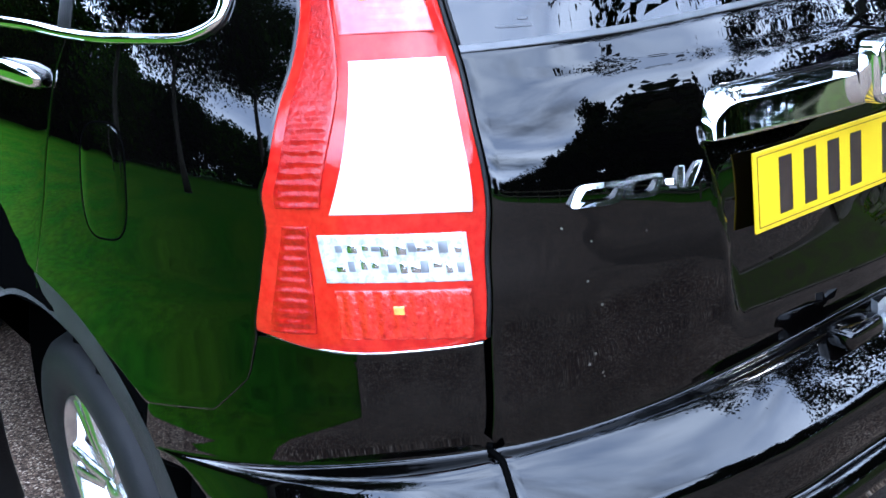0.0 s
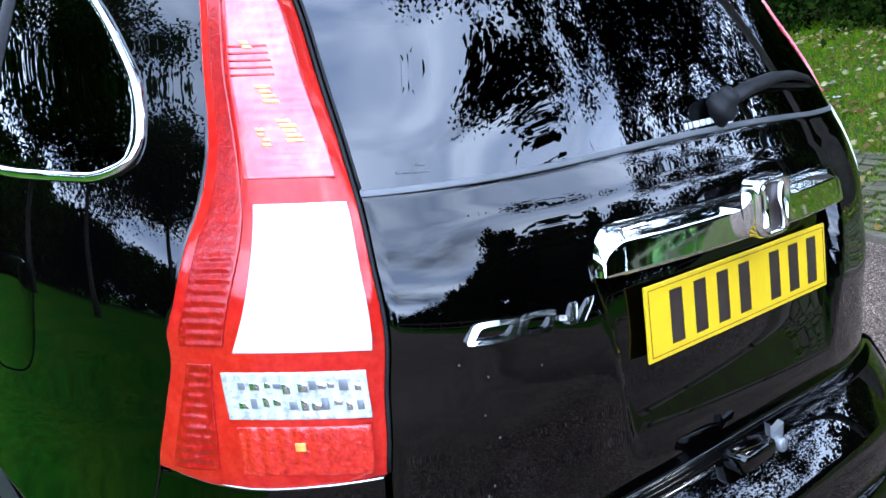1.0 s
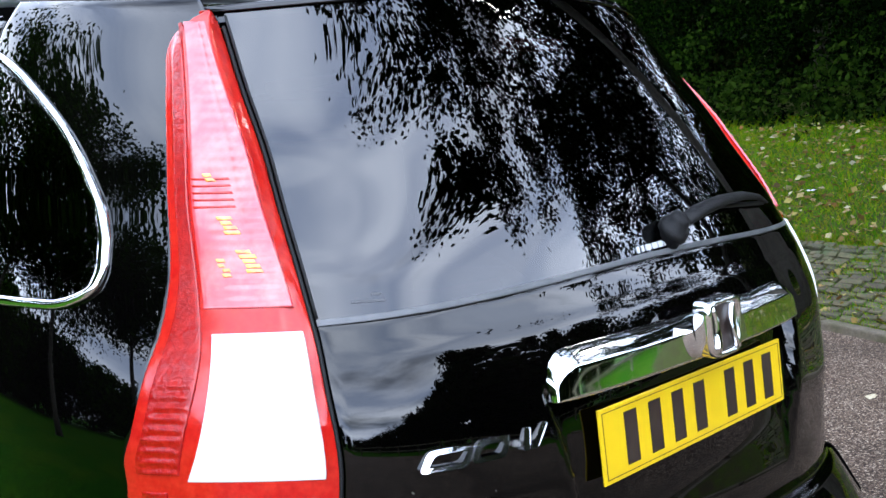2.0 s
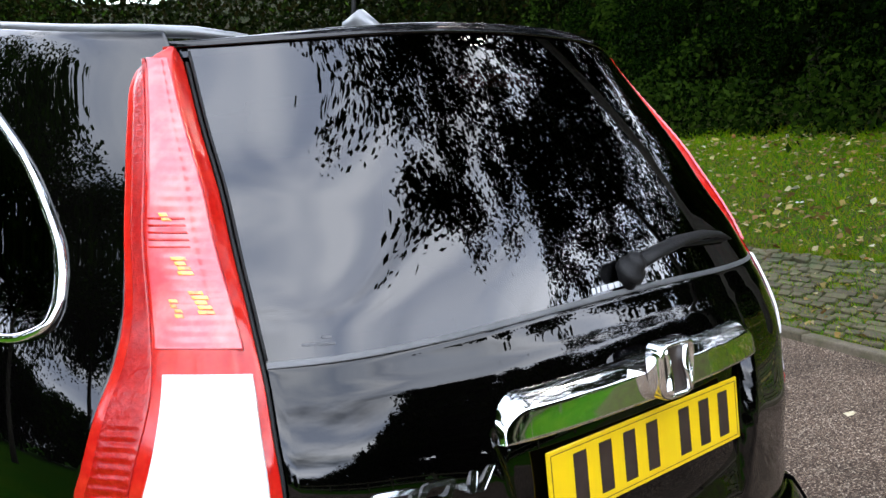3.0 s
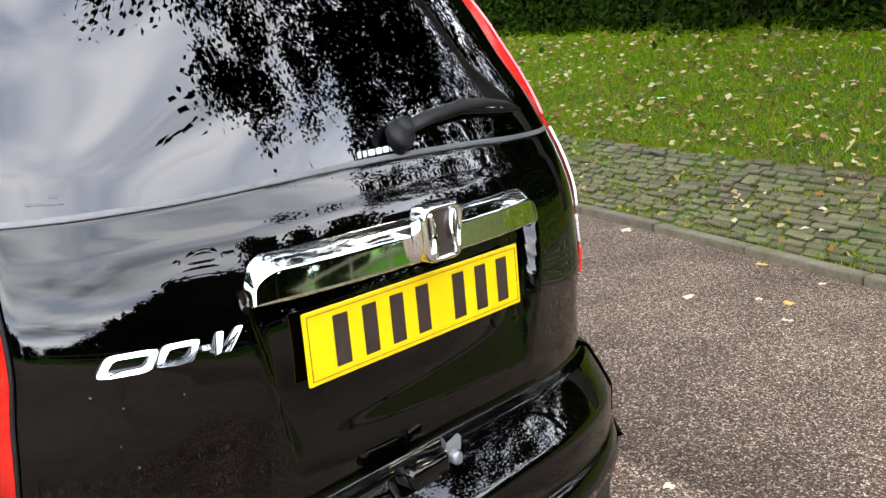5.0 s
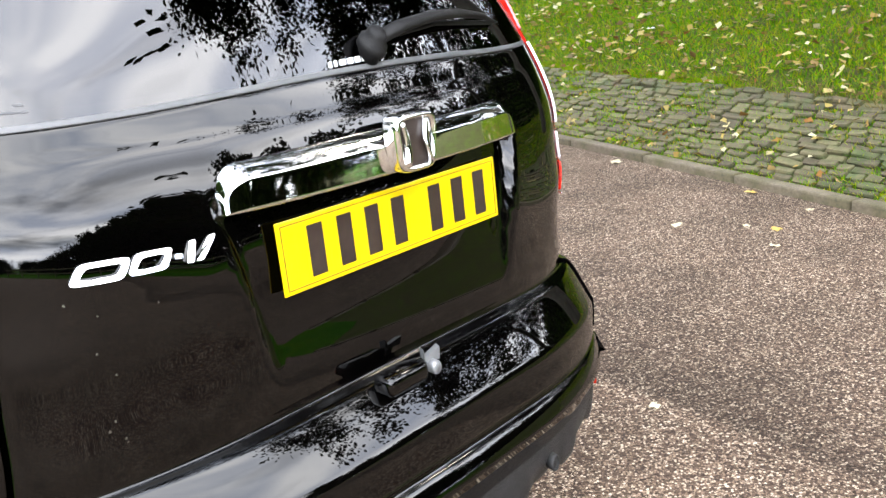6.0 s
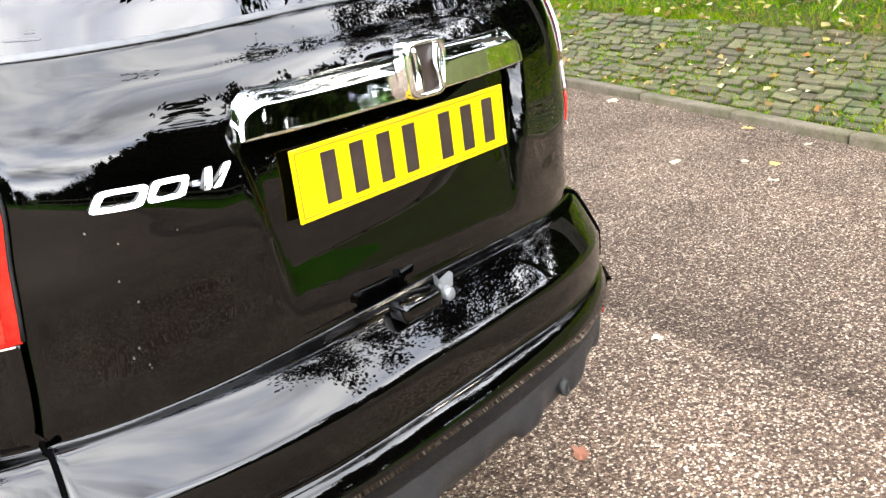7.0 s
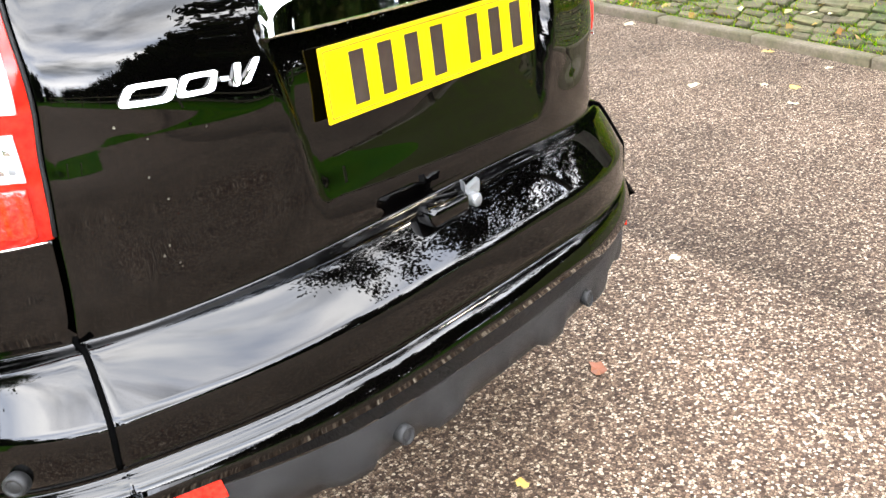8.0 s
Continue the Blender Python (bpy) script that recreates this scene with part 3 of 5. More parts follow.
# chrome bar over the plate, with the badge on it
bar_pts = []
SECT = [(0.024, 0.000), (-0.016, 0.000), (-0.0203, 0.0012), (-0.0214, 0.0035), (-0.0211, 0.006), (-0.0203, 0.014), (-0.0191, 0.026), (-0.0178, 0.038), (-0.0174, 0.0415), (-0.0170, 0.0432), (-0.0155, 0.0450), (-0.0128, 0.0478), (-0.006, 0.0545), (0.002, 0.0608), (0.024, 0.064)]
for x in [-0.300 - 0.046 * math.sin(radians(q)) for q in lin(90, 0, 16)] + [-0.285] + lin(-0.27, 0.27, 30) + [0.285] + [0.300 + 0.046 * math.sin(radians(q)) for q in lin(0, 90, 16)]:
    row = []
    r = max(0.0, (abs(x) - 0.300) / 0.046)
    k = math.sqrt(max(0.0, 1 - r * r)) if r < 1 else 0.0
    for o, h in SECT:
        y = skin_xz(x if abs(x) > 1e-6 else 1e-6, 1.045).y
        row.append(Vector((x, y + o * (0.70 + 0.30 * k), 1.028 + h * (0.22 + 0.78 * k))))
    bar_pts.append(row)
for row, at in ((bar_pts[0], 0), (bar_pts[-1], len(bar_pts) + 1)):
    sx = -0.001 if at == 0 else 0.001
    bar_pts.insert(at, [Vector((p.x + sx, p.y + 0.030, p.z)) for p in row])
bar = panel("chrome_bar", bar_pts, CHROME, car, "polished chrome handle bar above the plate", 0.006, 0.001, (0, -1, 0))

bm = bmesh.new()
for k, (scale, y) in enumerate(((1.0, 0.0), (1.0, -0.018), (0.96, -0.026), (0.88, -0.029), (0.80, -0.027), (0.77, -0.020))):
    ring = []
    for i in range(32):
        a = i * math.tau / 32
        ca, sa = math.cos(a), math.sin(a)
        u, v = math.copysign(abs(ca) ** 0.42, ca) * 0.049, math.copysign(abs(sa) ** 0.42, sa) * 0.044
        ring.append(bm.verts.new((u * scale * (1 + 0.10 * v / 0.044), y, v * scale)))
    if k:
        for i in range(32):
            bm.faces.new((last[i], last[(i + 1) % 32], ring[(i + 1) % 32], ring[i]))
    last = ring
bmesh.ops.recalc_face_normals(bm, faces=bm.faces)
bmesh.ops.translate(bm, vec=(0.0, -0.034, 1.072), verts=bm.verts)
badge = part("round_badge", bm, SATIN, car, "chrome badge frame with a dark recessed centre")
part("badge_floor", box_bm((0.078, 0.004, 0.070), (0, -0.050, 1.072), 0.001), INK, badge)
for s in (-1, 1):
    stroke = [(s * (0.0235 + 0.0065 * abs(v) ** 2), -0.0575 + 0.004 * v, 1.072 + 0.033 * v) for v in lin(-1, 1, 9)]
    part("badge_stroke", tube_bm(stroke, 0.0068, 10, 0.8), SATIN, badge)


def surface_shape(name, outline, hole, mat, parent, lift=0.004, label="", tilt=0.0):
    """A raised chrome shape on the tailgate from (x, z) outlines; hole may be empty."""
    bm = bmesh.new()
    n = len(outline)
    z0, z1 = min(z for _, z in outline), max(z for _, z in outline)

    def rise(z):
        return lift + tilt * (z1 - z) / (z1 - z0)

    top = [bm.verts.new(skin_xz(x, z, rise(z))) for x, z in outline]
    low = [bm.verts.new(skin_xz(x, z, -0.002)) for x, z in outline]
    for i in range(n):
        bm.faces.new((top[i], top[(i + 1) % n], low[(i + 1) % n], low[i]))
    if hole:
        ht = [bm.verts.new(skin_xz(x, z, rise(z))) for x, z in hole]
        hl = [bm.verts.new(skin_xz(x, z, -0.002)) for x, z in hole]
        for i in range(n):
            bm.faces.new((top[i], ht[i], ht[(i + 1) % n], top[(i + 1) % n]))
            bm.faces.new((ht[i], hl[i], hl[(i + 1) % n], ht[(i + 1) % n]))
    else:
        bm.faces.new(top)
    bmesh.ops.recalc_face_normals(bm, faces=bm.faces)
    ob = part(name, bm, mat, parent, label, False)
    return ob


def lozenge(x0, x1, z0, z1, lean, n=20, power=0.35):
    out = []
    for i in range(n):
        a = i * math.tau / n
        u, v = math.copysign(abs(math.cos(a)) ** power, math.cos(a)), math.copysign(abs(math.sin(a)) ** power, math.sin(a))
        out.append(((x0 + x1) / 2 + (x1 - x0) / 2 * u + lean * v, (z0 + z1) / 2 + (z1 - z0) / 2 * v))
    return out


# lettering on the tailgate as plain chrome shapes
for x0, x1, z0, z1 in ((-0.530, -0.474, 0.975, 1.001), (-0.470, -0.424, 0.977, 1.003)):
    surface_shape("chrome_letter_shape", lozenge(x0, x1, z0, z1, 0.007), lozenge(x0 + 0.0085, x1 - 0.0085, z0 + 0.0062, z1 - 0.0062, 0.005), SATIN, car, 0.003, "", 0.0065)
surface_shape("chrome_letter_shape", lozenge(-0.419, -0.408, 0.987, 0.993, 0.001), [], SATIN, car, 0.003, "", 0.0065)
surface_shape("chrome_letter_shape", lozenge(-0.402, -0.392, 0.979, 1.006, 0.005), [], SATIN, car, 0.003, "", 0.0065)
surface_shape("chrome_letter_shape", lozenge(-0.383, -0.372, 0.979, 1.008, 0.013), [], SATIN, car, 0.003, "", 0.0065)

# small print on the glass, as bars
for i, (x, w) in enumerate(((-0.078, 0.007), (-0.066, 0.006), (-0.051, 0.014), (-0.034, 0.013), (-0.018, 0.013), (-0.002, 0.012))):
    surface_shape("print_bar", lozenge(x - w / 2, x + w / 2, 1.1840 + 0.0004 * i, 1.1925 + 0.0004 * i, 0.001, 12, 0.3), [], PRINT, rear_window, 0.002)
for x, z, w in ((-0.520, 1.188, 0.010), (-0.530, 1.180, 0.034)):
    surface_shape("etched_bar", lozenge(x - w / 2, x + w / 2, z, z + 0.003, 0.0, 8), [], FAINT, rear_window, 0.0008)

# rear wiper
hub_at = skin_xz(0.012, 1.196)
nrm = Vector((0, -0.66, 0.75))
wiper = part("rear_wiper", tube_bm([hub_at + nrm * 0.030 + Vector((0.012, 0, 0)), skin_xz(0.07, 1.217, 0.036), skin_xz(0.16, 1.226, 0.038), skin_xz(0.26, 1.229, 0.030), skin_xz(0.36, 1.224, 0.020), skin_xz(0.425, 1.211, 0.010)],
             [0.018, 0.018, 0.016, 0.014, 0.010, 0.004], 12, 0.55), RUBBER, car, "black plastic rear wiper arm")
bm = lathe_bm([(0.001, 0.046), (0.013, 0.044), (0.017, 0.038), (0.018, 0.026), (0.024, 0.024), (0.025, 0.010), (0.020, 0.008), (0.020, -0.006)], 20, "z")
bmesh.ops.transform(bm, matrix=Matrix.Translation(hub_at) @ nrm.to_track_quat("Z", "Y").to_matrix().to_4x4(), verts=bm.verts)
part("wiper_hub", bm, RUBBER, wiper)
part("wiper_blade", tube_bm([skin_xz(0.06, 1.212, 0.010), skin_xz(0.2, 1.224, 0.010), skin_xz(0.41, 1.213, 0.007)], 0.005, 8, 0.8), RUBBER, wiper)

# reversing camera on the step
cam_box = part("reversing_camera", box_bm((0.092, 0.044, 0.032), (-0.082, -0.058, 0.728), 0.011, 3), PAINT, car, "small black housing on the bumper step")
bm = lathe_bm([(0.001, -0.012), (0.009, -0.012), (0.011, -0.009), (0.011, 0.010)], 16, "y")
bmesh.ops.translate(bm, vec=(-0.016, -0.066, 0.724), verts=bm.verts)
part("camera_lens", bm, SILVER, cam_box, "grey lens")
bm = bmesh.new()
f = bm.faces.new([bm.verts.new((x - 0.112, -0.064, z + 0.040)) for x, z in ((0.078, 0.716), (0.086, 0.700), (0.118, 0.708), (0.116, 0.688), (0.088, 0.690), (0.080, 0.698))])
r = bmesh.ops.extrude_face_region(bm, geom=[f])
bmesh.ops.translate(bm, vec=(0.004, 0.012, 0), verts=[v for v in r["geom"] if isinstance(v, bmesh.types.BMVert)])
bmesh.ops.recalc_face_normals(bm, faces=bm.faces)
part("camera_bracket", bm, SILVER, cam_box, "pale angular bracket", False)

# dry specks on the paint
rng = random.Random(4)
for k in range(9):
    x, z = rng.uniform(-0.56, -0.36), rng.uniform(0.76, 0.96)
    r = rng.choice((0.001, 0.0012, 0.0015, 0.002))
    surface_shape("dirt_speck", [(x + r * math.cos(a) * rng.uniform(0.5, 1.2), z + r * 1.3 * math.sin(a) * rng.uniform(0.6, 1.2)) for a in [i * math.tau / 8 for i in range(8)]], [], BARK, tailgate, 0.0004)


# ---- bumper ----
mid_cols = []
for c in COLS:
    side = 1 if c > 0 else -1
    g = low_col(abs(c), side, False)
    mid_cols.append(g[-10:])
bumper = panel("bumper", [list(r) for r in zip(*mid_cols)], PAINT, car, "glossy black bumper with a thin ridge", 0.012, 0.002, (0, -1, 0))
for side in (-1, 1):
    cols = []
    for c in lin(0.0, 1.0, 40):
        a = low_col(1 + c, side, False)
        sy0, sy1 = s_at_x(lamp_in(.72) + 0.004, 0.72), s_at_y(0.53, 0.72)
        up = []
        for i in range(14):
            z_top = float(lamp_low(min(0.764, 0.609 + 0.30 * c))) - 0.006 if c < 0.62 else 0.828 - 0.11 * step(c, 0.60, 0.85)
            zc = a[0].z + 0.004
            z = z_top + (zc - z_top) * i / 14
            s = sy0 + (sy1 - sy0) * c
            if i < 13:
                x_in = s_at_x(lamp_in(z) + 0.004, z)
                s = x_in + (sy1 - x_in) * c
            up.append(skin(s, z, -0.0025 * step(c, 0.5, 0.6), side))
        cols.append(up + a)
    panel("bumper_corner", [list(r) for r in zip(*cols)], PAINT, bumper, "", 0.014, 0.0022, (side * 0.7, -0.7, 0.2))

# shut line between tailgate and bumper corner, over the step
for side in (-1, 1):
    a, b = low_col(1.0, side, True), low_col(1.0001, side, True)
    line = [p.lerp(q, 0.5) + Vector((0, -0.0005, 0.0012)) for p, q in zip(a, b)]
    part("shut_line", tube_bm(line, 0.0042, 6, 1.0, Vector((1, 0, 0.2))), SHELL, bumper)

# grey cladding under the bumper with scalloped lower edge
clad = []
for x in lin(-1.0, 1.0, 141):
    sb = abs(x) * np.interp(0.50, BUM_Y, bseg)
    side = 1 if x > 0 else -1
    bx, by = float(bum_x(sb)) * side, float(bum_y(sb))
    ph = (abs(bx) * 5.2 + 0.15) % 1.0
    scallop = step(ph, 0.08, 0.2) * (1 - step(ph, 0.62, 0.8))
    zc = clad_z(bx)
    inn = Vector((-bx * 0.06, 0.10 if abs(bx) < 0.7 else 0.03, 0))
    col = []
    for o, dz in ((0.03, -0.0035), (0.035, -0.008), (0.04, -0.018), (0.05 + 0.05 * scallop, -0.040), (0.08 + 0.12 * scallop, -0.066), (0.16 + 0.12 * scallop, -0.084 + 0.012 * scallop), (0.42, -0.094), (0.9, -0.102), (1.6, -0.108)):
        p = Vector((bx, by, zc + dz)) + inn * o
        col.append(p)
    clad.append(col)
cladding = panel("bumper_cladding", [list(r) for r in zip(*clad)], TRIM, car, "textured grey plastic lower bumper", 0.01, 0.001, (0, -1, 0))


def sensor(x, y, z, turn):
    bm = lathe_bm([(0.001, -0.003), (0.0085, -0.003), (0.0095, -0.0015), (0.0100, -0.0050), (0.0130, -0.0056), (0.0150, -0.002), (0.0155, 0.014)], 20, "y")
    bmesh.ops.transform(bm, matrix=pose(x, y, z, 0, 0, turn), verts=bm.verts)
    return part("parking_sensor", bm, TRIM, car, "round grey parking sensor")


for x, y, z, turn in ((-0.258, -0.100, 0.452, -5), (0.258, -0.100, 0.452, 5), (-0.747, 0.100, 0.548, -48), (0.747, 0.100, 0.548, 48)):
    sensor(x, y, z, turn)
for side in (-1, 1):
    g = []
    for dz in lin(0.0, -0.030, 5):
        row = []
        for x in lin(0.545, 0.680, 14):
            sb = float(np.interp(x + dz * 0.25, BUM_X, bseg))
            bx, by = float(bum_x(sb)), float(bum_y(sb))
            row.append(Vector(((bx + 0.002) * side, by - 0.0075, 0.503 + dz)))
        g.append(row)
    panel("rear_reflector", g, RED_FACET, car, "red reflector strip", 0.012, 0.002, (side * 0.3, -1, 0))


# ---- tail lamps ----
def lamp_grid(za, zb, left, right, off, nz, ns, side, low=None, wave=None):
    """Rows from za to zb between two half-width curves; low bends the lower edge."""
    g = []
    for i in range(nz):
        row = []
        for j in range(ns):
            c = j / (ns - 1)
            lo = za
            z = lo + (zb - lo) * i / (nz - 1)
            a, b = s_at_x(left(z), z), s_at_x(right(z), z)
            s = a + (b - a) * c
            if low:
                x = abs(skin(s, max(z, 0.81)).x)
                z0 = float(low(x))
                z = z0 + (zb - z0) * i / (nz - 1)
                a, b = s_at_x(left(z), z), s_at_x(right(z), z)
                s = a + (b - a) * c
            o = off(c, z) if callable(off) else off
            row.append(skin(s, z, o, side))
        g.append(row)
    return g


def proud(z):
    """The upper lamp stands out from the glass beside it."""
    return 0.018 * step(z, 1.165, 1.32)


lamp_mid = smooth([.80, .985, 1.139, 1.165, 1.279, 1.457, 1.55], [.724, .712, .668, .661, .627, .563, .528])


for side in (-1, 1):
    inside = lambda z: lamp_in(z) + 0.0015
    outside = lambda z: lamp_out(z) - 0.0015
    house = panel("tail_lamp", lamp_grid(.82, 1.546, inside, outside, lambda c, z: (0.013 + proud(z)) * step(c, -0.02, 0.16) * (1 - 0.35 * step(c, 0.7, 1.0)), 90, 26, side, lamp_low), RED, car,
                  "tall red tail lamp with white and clear lenses", 0.02, 0.003, (side * 0.5, -1, 0))

    def ribs(c, z):
        k = 1 - step(z, 1.06, 1.13)
        return 0.0160 + proud(z) - 0.006 * c + 0.0013 * math.sin(z * math.tau / 0.0125) * k * math.sin(math.pi * min(max(c, 0), 1)) ** 0.5

    panel("side_lens", lamp_grid(.990, 1.528, lambda z: lamp_mid(z) + 0.004, lambda z: lamp_out(z) - 0.008, ribs, 190, 9, side), RED_DEEP, house, "ribbed deep red side lens", 0.006, 0.001, (side, -0.6, 0))
    panel("side_lens", lamp_grid(.842, .968, lambda z: lamp_mid(z) + 0.012, lambda z: lamp_out(z) - 0.010, ribs, 70, 9, side), RED_DEEP, house, "", 0.006, 0.001, (side, -0.6, 0))
    panel("upper_lens", lamp_grid(1.178, 1.532, lambda z: lamp_in(z) + 0.010, lambda z: lamp_mid(z), lambda c, z: 0.0150 + proud(z) + 0.0005 * math.sin(z * math.tau / 0.0125) * (1 - step(c, 0.5, 0.9)) - 0.0008 * math.exp(-((c - 0.30) / 0.05) ** 2), 150, 24, side), RED_SKYLIT, house, "upper red lens with sky haze in its pale colour", 0.006, 0.0015, (side * 0.4, -1, 0.5))
    panel("white_lens", lamp_grid(.983, 1.147, lambda z: lamp_in(z) + 0.011 - 0.003 * (z - .98) / .17, lambda z: .709 - .048 * (z - .983) / .164, lambda c, z: 0.0145, 20, 14, side), WHITE_LENS, house, "white reversing lens", 0.006, 0.002, (side * 0.4, -1, 0))
    panel("clear_lens", lamp_grid(.904, .957, lambda z: .622, lambda z: .720, lambda c, z: 0.0150 + 0.0012 * math.sin(c * 60), 14, 40, side), FACET, house, "clear faceted lens", 0.006, 0.002, (side * 0.4, -1, 0))
    panel("lower_lens", lamp_grid(.836, .892, lambda z: .624, lambda z: .716, lambda c, z: 0.0145 + 0.0012 * math.sin(c * 50), 14, 40, side), RED_FACET, house, "faceted red lower lens", 0.006, 0.002, (side * 0.4, -1, 0))
    facets = random.Random(31)
    for q in range(22):
        x, z = 0.630 + 0.0078 * (q % 11) + facets.uniform(-0.002, 0.002), 0.921 + 0.020 * (q // 11) + facets.uniform(-0.003, 0.003)
        w, h = facets.uniform(0.003, 0.006), facets.uniform(0.004, 0.013)
        g = [[skin(s_at_x(x + u, z + v), z + v, 0.0168, side) for u in lin(-w / 2, w / 2, 3)] for v in lin(-h / 2, h / 2, 3)]
        panel("lens_facet", g, ALLOY if q % 3 else SILVER, house, "", 0.002, 0.0006, (side * 0.4, -1, 0))
    for q in range(5):
        z = 1.292 + 0.0085 * q
        g = [[skin(s_at_x(x, z + v), z + v, 0.0164 + proud(z), side) for x in lin(.592 - 0.010 * q / 5, .622 - 0.014 * q / 5, 6)] for v in (-0.0009, 0, 0.0009)]
        panel("lens_bar", g, RED, house, "fine red bar behind the lens", 0.002, 0.0004, (side * 0.4, -1, 0.2))
    # yellow glints of the lens, laid on as small amber plates
    glints = [(.676, .870, .006, .008)]
    for x, z, w, n in ((.606, 1.262, .010, 4), (.607, 1.218, .011, 5), (.628, 1.214, .005, 4), (.598, 1.325, .006, 2)):
        glints += [(x + 0.0012 * math.sin(3.1 * q + z * 90), z + 0.0055 * q, w * (1 - 0.16 * (q % 3)), .0028) for q in range(n)]
    for x, z, w, h in glints:
        g = [[skin(s_at_x(x + u, z + v), z + v, 0.0164 + proud(z), side) for u in lin(-w / 2, w / 2, 4)] for v in lin(-h / 2, h / 2, 4)]
        panel("amber_glint", g, AMBER, house, "yellow glint set as a small amber plate", 0.003, 0.001, (side * 0.4, -1, 0.2))
    # dark rim round the lamp
    rim = [skin(s_at_x(lamp_in(z) - 0.001, z), z, 0.0, side) for z in lin(.830, 1.545, 40)]
    part("lamp_gasket", tube_bm(rim, 0.0028, 6), RUBBER, house)
    # chrome tube added for the edge highlight along the lamp's lower side
    low_rim = [skin(s_at_x(x, float(lamp_low(x))), float(lamp_low(x)) - 0.002, 0.0015 + 0.013 * (1 - 0.75 * step((x - 0.6165) / 0.1535, 0.6, 1.0)), side) for x in lin(.616, .766, 24)]
    part("lamp_lower_trim", tube_bm(low_rim, 0.0016, 6), CHROME, house, "thin bright tube for the highlight under the lamp")


# ---- flanks, side glass, roof ----
AXLE, ARCH = 0.83, 0.375
ARCH_Y = 0.82  # the opening is a little narrower than it is high


def arch_z(y, radius):
    d = abs(y - AXLE) / ARCH_Y
    return 0.45 + math.sqrt(max(radius * radius - d * d, 0.0)) if d < radius else 0.0


def door_seam(z):
    return float(np.interp(z, [.6, .86, .89, .973, 1.089, 1.141, 1.179, 1.23, 1.55], [.78, .775, .761, .727, .696, .684, .668, .672, .76]))


for side in (-1, 1):
    g = []
    nc, nr = 60, 70
    for i in range(nr):
        row = []
        for j in range(nc):
            c = j / (nc - 1)
            r = i / (nr - 1)
            y_est = 0.38 + (0.72 - 0.38) * c
            zb = max(float(np.interp(c, [0, 0.06, 0.2, 1], [.832, .778, .728, .69])), arch_z(y_est + 0.03, ARCH + 0.035))
            z = zb + (1.590 - zb) * r
            sl = s_at_x(float(lamp_out(min(max(z, .834), 1.545))) + 0.0015, z) if z < 1.545 else s_at_x(float(np.interp(z, [1.545, 1.6], [.514, .50])), z)
            sr = s_at_y(door_seam(z) - 0.003, z)
            row.append(skin(sl + (sr - sl) * c, z, 0.0, side))
        g.append(row)
    quarter = panel("quarter_panel", g, PAINT, car, "glossy black rear quarter panel mirroring lawn and trees", 0.012, 0.002, (side, -0.3, 0))
    for nm, y0, y1 in (("rear_door", 0.0, 1.78), ("front_door", 1.786, 2.86)):
        g = []
        for i in range(50):
            row = []
            for j in range(40):
                c, r = j / 39, i / 49
                a = door_seam(0.9) if nm == "rear_door" else y0
                y_est = a + (y1 - a) * c
                zb = max(0.50, arch_z(y_est - 0.02, ARCH + 0.035))
                z = zb + (1.56 - zb) * r
                ya = door_seam(z) + 0.003 if nm == "rear_door" else y0
                row.append(skin(s_at_y(ya, z) + (s_at_y(y1, z) - s_at_y(ya, z)) * c if y1 < 1.6 else s_at_y(min(ya, 1.5), z) + (ya - min(ya, 1.5)) + (y1 - ya) * c, z, 0.0, side))
            g.append(row)
        panel(nm, g, PAINT, car, "", 0.012, 0.002, (side, 0, 0))
    g = []
    for z in lin(0.48, 1.02, 16):
        g.append([skin(s, z, 0.0, side) for s in lin(seg[16] + 0.72, seg[21], 40)])
    panel("front_wing", g, PAINT, car, "", 0.01, 0.002, (side, 0.5, 0))
    # side glass, chrome frame
    OUT_Y = [.83, .695, .619, .543, .489, .451, .433, .427, .429, .446, .480, .575, .664, .796, 1.2, 1.7]
    OUT_Z = [1.532, 1.494, 1.455, 1.401, 1.345, 1.296, 1.254, 1.224, 1.205, 1.190, 1.182, 1.183, 1.189, 1.200, 1.206, 1.206]
    k = np.arange(len(OUT_Y))
    fy, fz = smooth(k, OUT_Y), smooth(k, OUT_Z)
    loop = [(float(fy(t)), float(fz(t))) for t in lin(0, len(OUT_Y) - 1, 90)]
    chrome = part("chrome_window_frame", tube_bm([skin(s_at_y(y, z) if y < 1.5 else s_at_y(1.5, z) + y - 1.5, z, 0.003, side) for y, z in loop], 0.0095, 8, 0.7), CHROME, car, "curved chrome strip round the side window")
    g = []
    lower, upper = smooth(OUT_Y[8:], OUT_Z[8:]), smooth(OUT_Y[:9][::-1], OUT_Z[:9][::-1])
    for i in range(24):
        row = []
        for j in range(50):
            y = 0.4295 + (1.68 - 0.4295) * (j / 49) ** 1.6
            zt = float(upper(y)) if y < 0.83 else 1.532
            zb = float(lower(y))
            z = zb + (zt - zb) * i / 23
            row.append(skin(s_at_y(y, z) if y < 1.5 else s_at_y(1.5, z) + y - 1.5, z, 0.0025, side))
        g.append(row)
    panel("side_window", g, GLASS, car, "dark tinted side window", 0.003, 0.0008, (side, 0, 0.3))
    part("window_pillar", tube_bm([skin(s_at_y(.668 + .12 * (z - 1.19), z), z, 0.004, side) for z in lin(1.19, 1.44, 12)], 0.014, 8, 0.25), RUBBER, car, "black pillar between side windows")
